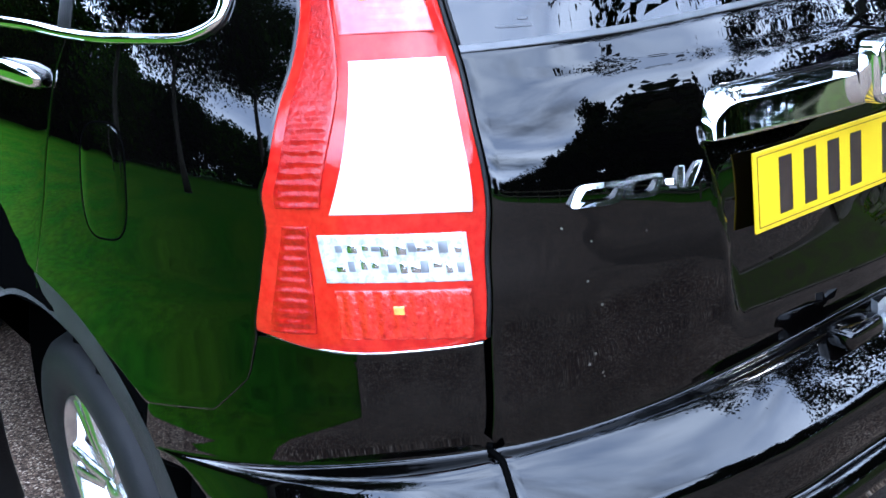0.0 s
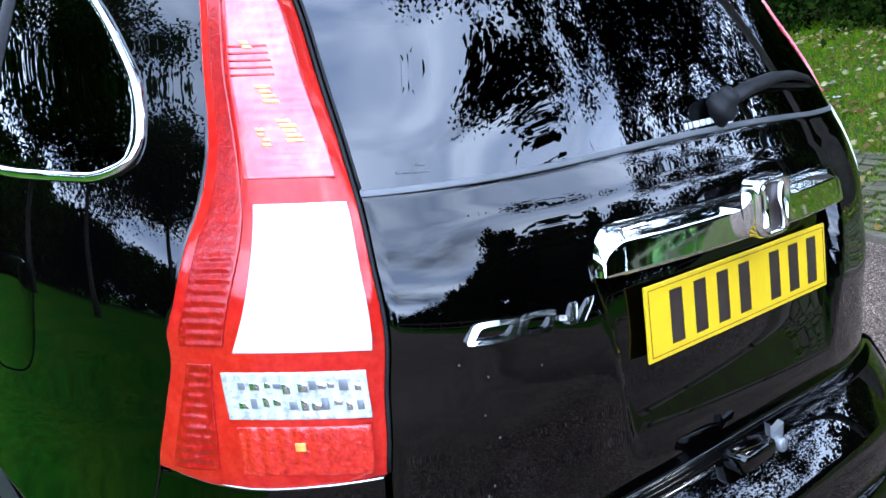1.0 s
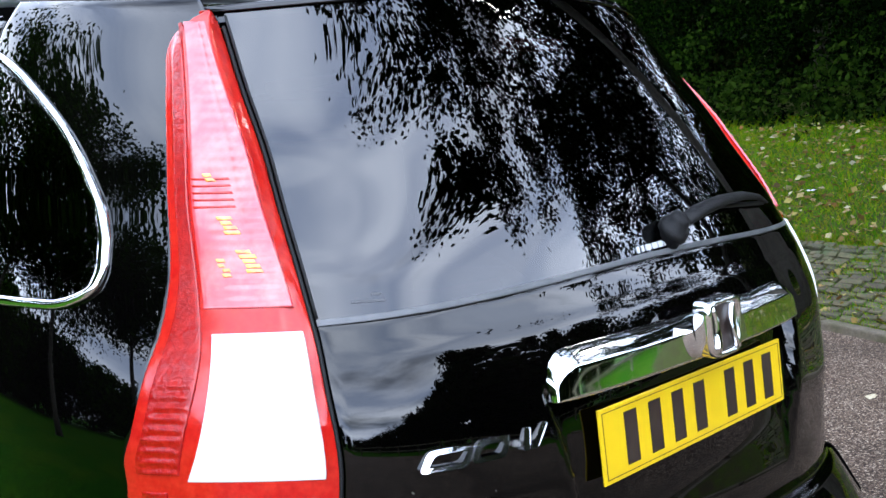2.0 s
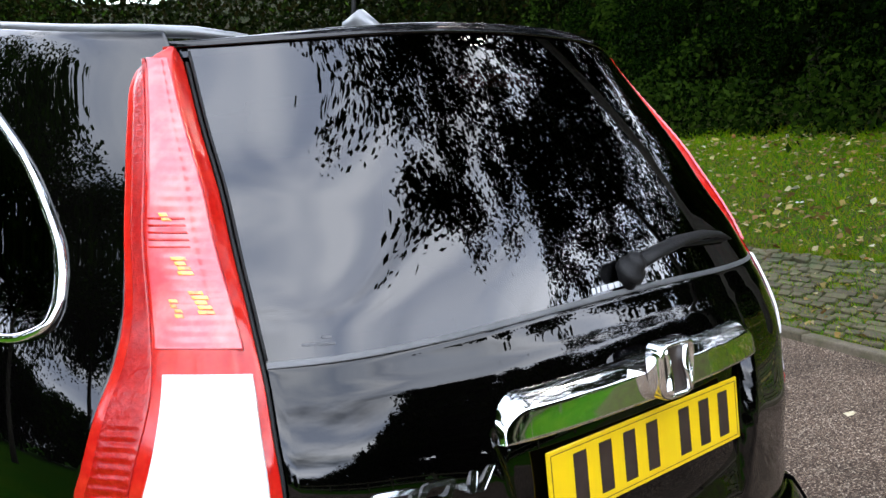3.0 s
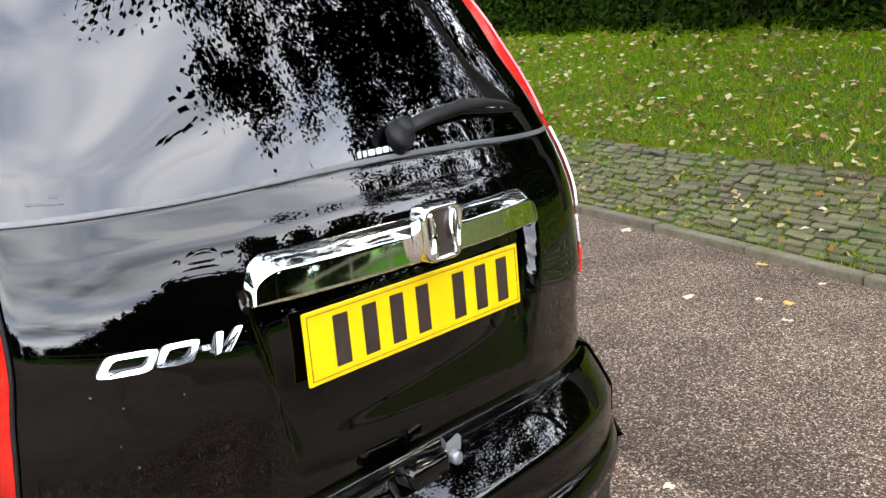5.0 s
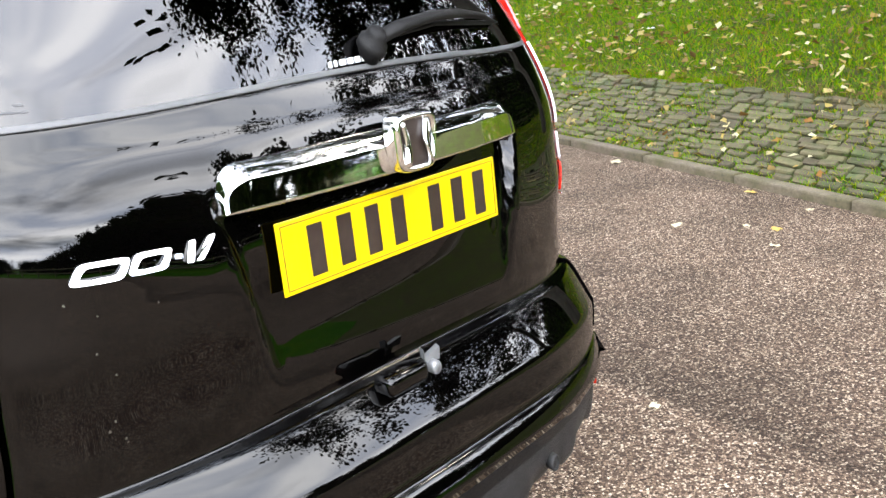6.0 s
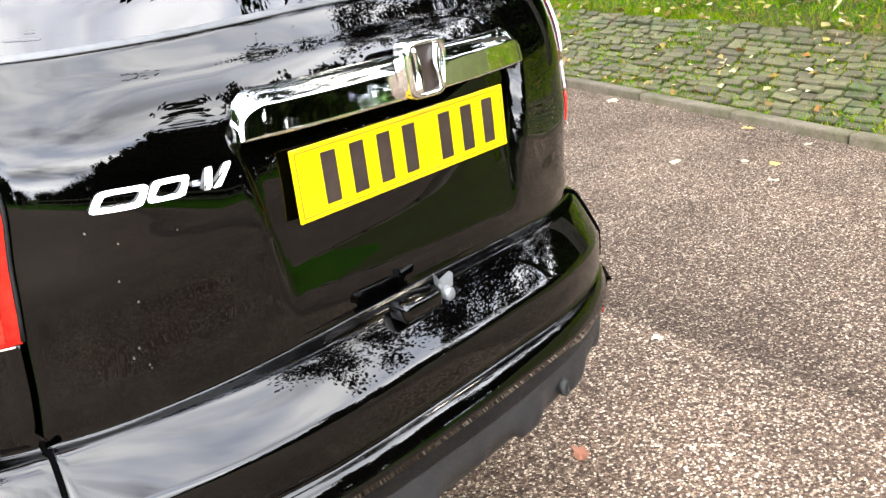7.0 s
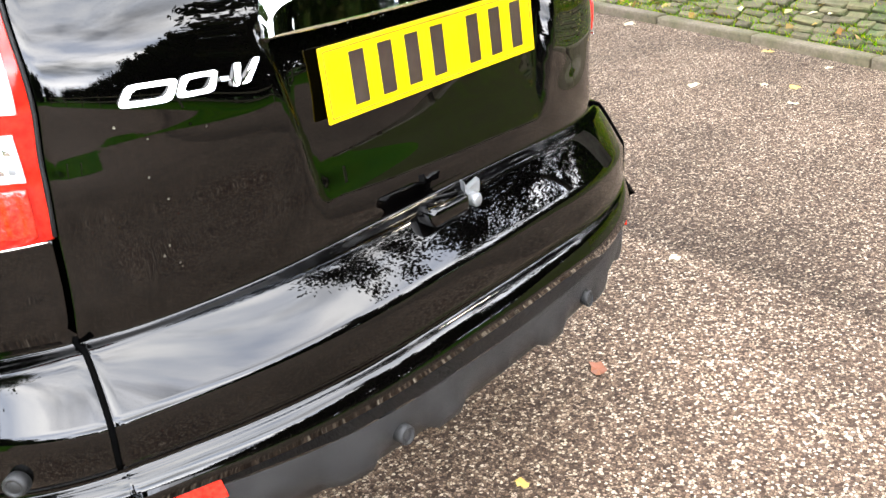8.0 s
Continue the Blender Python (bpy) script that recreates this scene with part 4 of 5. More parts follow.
    # fuel flap
    if side < 0:
        ring, inner = [], []
        for i in range(36):
            a = i * math.tau / 36
            u, v = math.copysign(abs(math.cos(a)) ** 0.62, math.cos(a)), math.copysign(abs(math.sin(a)) ** 0.62, math.sin(a))
            ring.append((0.585 + 0.044 * u, 1.010 + 0.074 * v))
        part("fuel_flap_gap", tube_bm([skin(s_at_y(y, z), z, -0.0004, side) for y, z in ring], 0.0016, 6, closed=True), SHELL, quarter)
        bm = bmesh.new()
        layers = []
        for k in (1.0, 0.93, 0.6, 0.25):
            layers.append([bm.verts.new(skin(s_at_y(0.585 + (y - 0.585) * k * 0.95, 1.010 + (z - 1.010) * k * 0.97), 1.010 + (z - 1.010) * k * 0.97, 0.0005 if k == 1 else 0.003, side)) for y, z in ring])
        for r, q in zip(layers, layers[1:]):
            for i in range(36):
                bm.faces.new((r[i], r[(i + 1) % 36], q[(i + 1) % 36], q[i]))
        bm.faces.new(layers[-1])
        bmesh.ops.recalc_face_normals(bm, faces=bm.faces)
        part("fuel_flap", bm, PAINT, quarter, "rounded fuel filler flap")
    # chrome door handle
    hp = [skin(s_at_y(y, 1.125), 1.125 + 0.004 * math.sin((y - .72) * 14), o, side) for y, o in ((.704, .012), (.717, .026), (.76, .034), (.82, .036), (.87, .034), (.91, .024), (.92, .010))]
    handle = part("door_handle", tube_bm(hp, [0.010, 0.017, 0.019, 0.018, 0.018, 0.016, 0.010], 12, 0.75), CHROME, car, "chrome door handle")
    part("handle_cup", tube_bm([skin(s_at_y(y, 1.13), 1.13, 0.001, side) for y in (.76, .80, .86)], [0.02, 0.03, 0.02], 12, 0.2), RUBBER, handle)
    # wheel arch trim: a ring that follows the flank
    g = []
    for a in lin(radians(-20), radians(200), 60):
        row = []
        for r, o in ((ARCH + 0.000, -0.05), (ARCH + 0.004, -0.004), (ARCH + 0.008, 0.002), (ARCH + 0.014, 0.0035), (ARCH + 0.034, 0.0065), (ARCH + 0.041, 0.004), (ARCH + 0.044, -0.004)):
            y, z = AXLE - r * math.cos(a) * ARCH_Y, 0.45 + r * math.sin(a)
            row.append(skin(s_at_y(y, max(z, 0.5)), max(z, 0.3), o + 0.004, side))
        g.append(row)
    panel("wheel_arch_trim", g, TRIM, car, "matt dark grey wheel arch moulding", 0.0, 0.001, (side, 0, 0))
    bm = lathe_bm([(0.44, 0.0), (0.44, -0.36)], 32, "x")
    for f in [f for f in bm.faces if len(f.verts) > 4]:
        if abs(f.calc_center_median().x) < 0.01:
            bm.faces.remove(f)
    bmesh.ops.translate(bm, vec=(0.86, 1.19, 0.30), verts=bm.verts)
    if side < 0:
        bmesh.ops.scale(bm, vec=(-1, 1, 1), verts=bm.verts)
    bmesh.ops.reverse_faces(bm, faces=bm.faces)
    part("arch_liner", bm, SHELL, car)
    # roof rail along the roof edge
    rail_pts = []
    for y, lift, inn in ((.37, -.012, .012), (.43, -.001, .014), (.50, .004, .018), (.62, .006, .024), (.90, .012, .035), (1.6, .030, .04), (2.2, .030, .04), (2.6, .015, .04)):
        p = skin(s_at_y(min(y, 1.5), 1.595) + max(0, y - 1.5), 1.595, 0, side)
        rail_pts.append(Vector((p.x - side * inn, y, 1.590 + lift)))
    part("roof_rail", tube_bm(rail_pts, [0.012, 0.019, 0.020, 0.019, 0.018, 0.018, 0.017, 0.01], 12, 0.42), SILVER, car, "silver grey roof rail")

# roof and tail spoiler
g = []
for i in range(40):
    row = []
    v = i / 39
    for j in range(61):
        c = -1 + 2 * j / 60
        side = 1 if c > 0 else -1
        edge = skin(s_at_x(0.52, 1.59), 1.59, 0, side)
        y_edge = 0.42 + 2.4 * v
        lim = abs(skin(s_at_y(min(y_edge, 1.5), 1.598) + max(0, y_edge - 1.5), 1.588, 0, side).x)
        x = c * lim
        y_rear = skin_xz(c * 0.505 if abs(c) > 1e-3 else 1e-3, 1.588).y
        y = y_rear + (2.9 - y_rear) * v
        x = c * (0.505 + (lim - 0.505) * min(1, v * 8))
        z = 1.586 - 0.012 * abs(c) ** 3 + (0.004 * (1 - c * c) + 0.008 * math.sin(math.pi * min(v * 1.1, 1)) * (1 - 0.5 * c * c))
        row.append(Vector((x, y, z)))
    g.append(row)
roof = panel("roof", g, PAINT, car, "glossy black roof", 0.02, 0.003, (0, 0, 1))
g = []
for c in lin(-1, 1, 61):
    side = 1 if c > 0 else -1
    xt = abs(c) * (lamp_in(1.56) + 0.004)
    za = glass_top(xt) + 0.003
    col = []
    for k, (o, dz) in enumerate(((0.0, 0.0), (0.0022, 0.0006), (0.0035, 0.002), (0.004, 0.007), (0.003, 0.011), (0.0005, 0.014))):
        z = za + dz * (1 - 0.35 * c * c)
        col.append(skin(s_at_x(xt, z), z, o * (1 - 0.5 * c ** 4), side))
    g.append(col)
panel("tail_spoiler", [list(r) for r in zip(*g)], PAINT, car, "slim black spoiler lip over the rear window", 0.01, 0.002, (0, -1, 0.6))
g = [[Vector((x * (0.62 - 0.12 * v), 2.9 + 0.75 * v, 1.62 - 0.58 * v)) for x in lin(-1, 1, 20)] for v in lin(0, 1, 14)]
panel("windscreen", g, GLASS, car, "", 0.004, 0.001, (0, 1, 1))
g = [[Vector((x * (0.80 - 0.16 * v), 3.6 + 0.86 * v, 1.05 - 0.16 * v * v)) for x in lin(-1, 1, 20)] for v in lin(0, 1, 14)]
panel("bonnet", g, PAINT, car, "", 0.02, 0.003, (0, 0.3, 1))
antenna = part("roof_antenna", tube_bm([(0, 0.545, 1.625), (0, 0.57, 1.646), (0, 0.61, 1.668), (0, 0.642, 1.666), (0, 0.66, 1.600)], [0.004, 0.012, 0.017, 0.017, 0.010], 10, 1.0), SILVER, car, "grey aerial base on the roof")
part("antenna_rod", tube_bm([(0, 0.635, 1.670), (0.03, 0.66, 1.74), (0.09, 0.71, 1.88)], [0.005, 0.004, 0.003], 8), RUBBER, antenna)


# ---- wheels ----
def wheel(x, y, side):
    R = 0.362
    bm = lathe_bm([(0.215, 0.02), (0.230, 0.095), (0.248, 0.112), (0.298, 0.120), (0.335, 0.113), (0.352, 0.098), (R, 0.070), (R, 0.03), (R, -0.06), (0.355, -0.10), (0.22, -0.10)], 64, "x")
    if side < 0:
        bmesh.ops.scale(bm, vec=(-1, 1, 1), verts=bm.verts)
        bmesh.ops.reverse_faces(bm, faces=bm.faces)
    bmesh.ops.translate(bm, vec=(x, y, R - 0.11), verts=bm.verts)
    tyre_holder = new("wheel")
    hang(tyre_holder, car)
    part("tyre", bm, RUBBER, tyre_holder, "black tyre")
    bm = lathe_bm([(0.192, 0.00), (0.207, 0.075), (0.214, 0.096), (0.224, 0.102), (0.230, 0.098), (0.231, 0.086), (0.217, 0.0)], 64, "x")
    ends = [f for f in bm.faces if len(f.verts) > 4]
    bmesh.ops.delete(bm, geom=ends, context="FACES_ONLY")
    for q in range(5):
        for w in (-1, 1):
            a = q * math.tau / 5 + w * 0.13
            d, t = Vector((0, math.cos(a), math.sin(a))), Vector((0, -math.sin(a), math.cos(a)))
            vs = []
            for rr, xx, hw in ((0.035, 0.070, 0.022), (0.12, 0.082, 0.017), (0.214, 0.088, 0.020)):
                for ww, dx in ((-hw, -0.02), (-hw, 0.0), (-hw * 0.5, 0.008), (hw * 0.5, 0.008), (hw, 0.0), (hw, -0.02)):
                    vs.append(bm.verts.new(d * rr + t * ww + Vector((xx + dx, 0, 0))))
            for i in range(2):
                for j in range(5):
                    bm.faces.new((vs[i * 6 + j], vs[i * 6 + j + 1], vs[i * 6 + 6 + j + 1], vs[i * 6 + 6 + j]))
    cap = lathe_bm([(0.001, 0.088), (0.026, 0.086), (0.032, 0.080), (0.045, 0.07), (0.05, 0.03)], 24, "x")
    me = bpy.data.meshes.new("tmp")
    cap.to_mesh(me)
    bm.from_mesh(me)
    cap.free()
    bmesh.ops.recalc_face_normals(bm, faces=bm.faces)
    if side < 0:
        bmesh.ops.scale(bm, vec=(-1, 1, 1), verts=bm.verts)
        bmesh.ops.reverse_faces(bm, faces=bm.faces)
    bmesh.ops.translate(bm, vec=(x, y, R - 0.11), verts=bm.verts)
    part("rim", bm, ALLOY, tyre_holder, "silver alloy rim with paired spokes")
    bm = lathe_bm([(0.02, 0.03), (0.15, 0.03), (0.15, 0.0), (0.02, 0.0)], 32, "x")
    if side < 0:
        bmesh.ops.scale(bm, vec=(-1, 1, 1), verts=bm.verts)
    bmesh.ops.translate(bm, vec=(x, y, R - 0.11), verts=bm.verts)
    part("brake_disc", bm, SILVER, tyre_holder)


for side in (-1, 1):
    wheel(side * 0.765, 1.19, side)
    wheel(side * 0.66, 3.76, side)


# ---- true proportions: the body as drawn above is drawn out to the car's real length, width and height ----
DRAW_X = np.array([0.0254, 0.7332, -0.2897, -0.3388, 1.1991, -0.8775, 0.1435, -2.2052, 0.7151, 0.7758, 0.1894, -0.3512, 0.1100, -0.7584, 0.4569, 0.5694])
DRAW_Y = np.array([0.0029, 0.0148, 0.0125, -0.0283, 0.3065, -0.0747, 0.0334, -0.5635, 0.2279, 0.2252, 0.0817, -0.0862, 0.3586, -0.2006, 0.7864, -0.6463])
DRAW_Z = np.array([-0.0013, 0.0323, 0.0571, -0.0023, -0.2540, -0.1596, 0.0141, 0.0458, -0.1232, 0.0167, 0.1021, 0.2309, -0.2795, 0.1177, 0.0298, 0.8141])
HIP_Z, HIP = np.array([0.55, 0.75, 0.90, 1.05, 1.20, 1.35, 1.55]), np.array([0.0, 0.016, 0.040, 0.054, 0.048, 0.030, 0.004])


def ease(x, a, b):
    t = np.clip((x - a) / (b - a), 0, 1)
    return t * t * (3 - 2 * t)


def true_shape(x, y, z):
    """Places of the finished body for arrays of drawn places; the hips are the swell round the tail lamps."""
    h, q = z - 0.9445, np.where(y < 0.7, y, 0.7 + 0.45 * (1 - np.exp(-np.maximum(y - 0.7, 0) / 0.45)))
    t = ease(y, 1.5, 2.5)
    roof = np.clip((z - 1.25) / 0.25, 0, 1)
    w = x * x * (1 - t) + t * (0.8 - 0.45 * roof)
    b = np.stack([np.ones_like(x), q, h, w, q * q, q * h, h * h, w * q, w * h, w * w, h ** 3, q * h * h, w * h * h, q ** 3, w * q * q, w * q * h])
    i = np.clip(np.searchsorted(HIP_Z, z) - 1, 0, len(HIP_Z) - 2)
    u = ease(z, HIP_Z[i], HIP_Z[i + 1])
    rim = 0.615 - 0.19 * np.maximum(0, z - 0.95)
    hip = ease(abs(x), rim - 0.24, rim + 0.08) * (1 - ease(y, 0.40, 0.95)) * (HIP[i] * (1 - u) + HIP[i + 1] * u)
    return np.stack([x * (1 + DRAW_X @ b) + np.sign(x) * 0.35 * hip, y + DRAW_Y @ b - 0.94 * hip - 0.15 * np.maximum(y - 1.6, 0), z + DRAW_Z @ b + 0.2 * hip], 1)


RIGID = ("number_plate", "plate_", "tyre", "rim", "brake_disc", "arch_liner", "underbody", "cargo_floor", "rear_seat", "headrest", "cabin_liner")
done = set()
for ob in car.children_recursive:
    if ob.type == "MESH" and not ob.name.startswith(RIGID) and ob.data.name not in done:
        done.add(ob.data.name)
        co = np.empty(len(ob.data.vertices) * 3)
        ob.data.vertices.foreach_get("co", co)
        co = co.reshape(-1, 3)
        ob.data.vertices.foreach_set("co", true_shape(co[:, 0], co[:, 1], co[:, 2]).ravel())
        ob.data.update()


# ---- ground, kerb, bank ----
def sheet(name, pts, z, mat, label, category, cuts=0):
    bm = bmesh.new()
    bm.faces.new([bm.verts.new((x, y, z)) for x, y in pts])
    ob = part(name, bm, mat, None, label, False)
    return tagged(ob, label, category, kind="structure")


sheet("ground", [(-400, -400), (400, -400), (400, 400), (-400, 400)], -0.03, LAWN, "wide green parkland lawn", "ground")
# kerb line: points along it, direction forward and to the right
KU, KV = Vector((0.400, 0.9165, 0)), Vector((0.9165, -0.400, 0))
K0 = Vector((4.45, 1.00, 0))


def kerb_xy(a, n=0.0):
    """A place a metres along the kerb and n metres behind its face."""
    bend = 0.06 * max(0.0, -1.2 - a) ** 2 if a < 0 else -0.004 * a * a
    return K0 + KU * a + KV * (n + bend)


road_pts = [kerb_xy(a) for a in lin(-9, 16, 40)]
road = [(p.x, p.y) for p in road_pts] + [(-1.75, 24), (-1.75, 1.0), (-2.6, 0.0), (-18.0, -3.0), (-18.0, -11.4), (road_pts[0].x, -11.0)]
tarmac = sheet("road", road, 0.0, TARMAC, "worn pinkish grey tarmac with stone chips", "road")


def bank_z(n, a=0.0):
    """Height of the bank behind the kerb."""
    # beyond 7.5 m an unseen rise is added to close sky gaps
    z = float(np.interp(n, [0.0, 0.12, 0.80, 1.6, 2.6, 5.0, 7.5, 10.0, 16.0, 30.0], [0.050, 0.056, 0.44, 0.78, 1.17, 1.75, 2.3, 3.6, 6.4, 10.4]))
    z = min(z, 1.75) + max(0.0, z - 1.75) * step(a, -0.5, 2.5)
    return -0.06 + (z + 0.06) * step(a, -7.5, -3.5)


verts, faces = [], []
ns = [0.10, 0.2, 0.4, 0.6, 0.8, 1.0, 1.3, 1.6, 2.0, 2.4, 2.8, 3.5, 5, 7, 10, 16, 30]
aa = lin(-14, 30, 90)
for a in aa:
    for n in ns:
        p = kerb_xy(a, n)
        verts.append((p.x, p.y, bank_z(n, a) - 0.02 + (0.03 * noise.noise(Vector((a * 1.3, n * 2, 0))) if n > 0.7 else 0)))
for i in range(len(aa) - 1):
    for j in range(len(ns) - 1):
        q = i * len(ns) + j
        faces.append((q, q + len(ns), q + len(ns) + 1, q + 1))
bank = tagged(new("bank", mesh_of("bank", verts, faces, SOIL)), "mossy earth bank rising behind the kerb", "bank", kind="structure")

# leaves of many shapes as one mesh
def leaf_cloud(name, places, sizes, mat, rng, flat=None, droop=0.0, wide=0.5):
    """Many small pointed leaves, each folded along its rib."""
    n = len(places)
    P, S = np.array(places, float), np.array(sizes, float)[:, None]
    d = rng.normal(size=(n, 3))
    if flat is not None:
        d[:, 2] *= flat
    d[:, 2] -= droop
    d /= np.linalg.norm(d, axis=1, keepdims=True)
    h = rng.normal(size=(n, 3))
    if flat is not None:
        h = np.array((0, 0, 1.0)) + h * flat
    w = np.cross(d, h)
    w /= np.linalg.norm(w, axis=1, keepdims=True) + 1e-9
    u = np.cross(w, d)
    a, b = P - d * S * 0.5, P + d * S * 0.5
    l, r = P + w * S * wide * 0.5 + u * S * 0.10, P - w * S * wide * 0.5 + u * S * 0.10
    V = np.stack([a, l, b, r], axis=1).reshape(-1, 3)
    me = bpy.data.meshes.new(name)
    me.vertices.add(4 * n)
    me.vertices.foreach_set("co", V.ravel())
    idx = np.arange(n)[:, None] * 4
    F = np.concatenate([idx + np.array([[0, 2, 1]]), idx + np.array([[0, 3, 2]])], axis=1).ravel()
    me.loops.add(6 * n)
    me.loops.foreach_set("vertex_index", F)
    me.polygons.add(2 * n)
    me.polygons.foreach_set("loop_start", np.arange(2 * n) * 3)
    me.materials.append(mat)
    me.update(calc_edges=True)
    return new(name, me)


def blades(name, places, lengths, mat, rng, lean=0.45, width=0.006):
    n = len(places)
    P, L = np.array(places, float), np.array(lengths, float)[:, None]
    up = np.concatenate([rng.normal(size=(n, 2)) * lean, np.ones((n, 1))], axis=1)
    up /= np.linalg.norm(up, axis=1, keepdims=True)
    ang = rng.uniform(0, math.tau, n)
    w = np.stack([np.cos(ang), np.sin(ang), np.zeros(n)], axis=1) * width
    tip = P + up * L
    tip[:, 2] -= (L[:, 0] * 0.12)
    V = np.stack([P - w, P + w, tip], axis=1).reshape(-1, 3)
    me = bpy.data.meshes.new(name)
    me.vertices.add(3 * n)
    me.vertices.foreach_set("co", V.ravel())
    me.loops.add(3 * n)
    me.loops.foreach_set("vertex_index", np.arange(3 * n))
    me.polygons.add(n)
    me.polygons.foreach_set("loop_start", np.arange(n) * 3)
    me.materials.append(mat)
    me.update(calc_edges=True)
    return new(name, me)


rng_np = np.random.default_rng(7)


def bank_places(count, a0, a1, n0, n1, rng, clump=0.0, lift=0.0):
    out = []
    while len(out) < count:
        a, n = rng.uniform(a0, a1), rng.uniform(n0, n1)
        if clump and noise.noise(Vector((a * 1.6, n * 2.4, 3.0))) < clump * rng.uniform(-1, 1):
            continue
        p = kerb_xy(a, n)
        out.append((p.x, p.y, bank_z(n) - 0.015 + lift + 0.03 * (noise.noise(Vector((a * 1.3, n * 2, 0))) if n > 0.7 else 0)))
    return out


pl = bank_places(170000, -3.0, 11.0, 0.86, 4.0, rng_np) + bank_places(26000, 0.8, 10.0, 0.54, 0.95, rng_np, 0.15)
tagged(blades("grass", pl, rng_np.uniform(0.03, 0.085, len(pl)), GRASS, rng_np, 0.65, 0.0034), "short green grass on the bank", "grass", kind="stuff")
pl = bank_places(5000, -3.0, 10.0, 0.76, 0.98, rng_np)
tagged(blades("dry_grass_fringe", pl, rng_np.uniform(0.05, 0.13, len(pl)), STRAW, rng_np, 0.9, 0.004), "dry straw-coloured grass fringe", "grass", kind="stuff")
pl = [p for p in bank_places(60000, -3.0, 9.0, 0.10, 0.72, rng_np) if noise.noise(Vector((p[0] * 2.2, p[1] * 2.2, 5.0))) > -0.20 + 0.9 * max(0, (p[2] - 0.20))]
tagged(blades("weeds", pl, rng_np.uniform(0.02, 0.07, len(pl)), GRASS, rng_np, 0.9, 0.005), "patches of weeds among the setts", "weeds", kind="stuff")
pl = bank_places(3400, -3.0, 11.0, 0.85, 3.4, rng_np, 0.8, 0.04) + bank_places(330, -2.0, 7.0, 0.12, 0.8, rng_np, 0.3, 0.03)
tagged(leaf_cloud("leaf_litter", pl, rng_np.uniform(0.03, 0.095, len(pl)), FALLEN, rng_np, 0.35, 0.0, 0.75), "scattered yellow and pale fallen leaves on grass", "fallen leaves", kind="stuff")

# hedge and wood behind the bank
def hedge_places(count, a0, a1, rng, n_in, depth, top):
    out = []
    while len(out) < count:
        a = rng.uniform(a0, a1)
        n0 = n_in(a)
        h = rng.uniform(0, 1) ** 0.8 * top
        n = n0 + h * 0.30 + abs(rng.normal()) * depth
        dens = noise.noise(Vector((a * 1.1, h * 1.3, n * 0.8))) + 0.5 * noise.noise(Vector((a * 3, h * 3, 1)))
        if dens < rng.uniform(-0.5, 0.25):
            continue
        p = kerb_xy(a, n)
        out.append((p.x, p.y, bank_z(n0) - 0.05 + h))
    return out


def hedge_n(a):
    return float(np.interp(a, [-6, 3, 8, 16], [3.2, 3.25, 3.5, 3.8]))


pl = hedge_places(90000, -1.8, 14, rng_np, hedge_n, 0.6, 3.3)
tagged(leaf_cloud("hedge", pl, rng_np.uniform(0.035, 0.085, len(pl)), LEAF, rng_np, None, 0.3, 0.6), "dense undergrowth at the wood edge, shade in its dark green", "hedge", kind="stuff")
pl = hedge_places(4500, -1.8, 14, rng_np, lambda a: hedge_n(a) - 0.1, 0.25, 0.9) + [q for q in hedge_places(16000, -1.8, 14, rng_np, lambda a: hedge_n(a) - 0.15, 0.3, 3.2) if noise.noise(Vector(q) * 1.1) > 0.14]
tagged(leaf_cloud("bramble", pl, rng_np.uniform(0.05, 0.13, len(pl)), LEAF_SUN, rng_np, None, 0.2, 0.6), "light green brambles and stems before the hedge, in a sunlit tone", "brambles", kind="stuff")


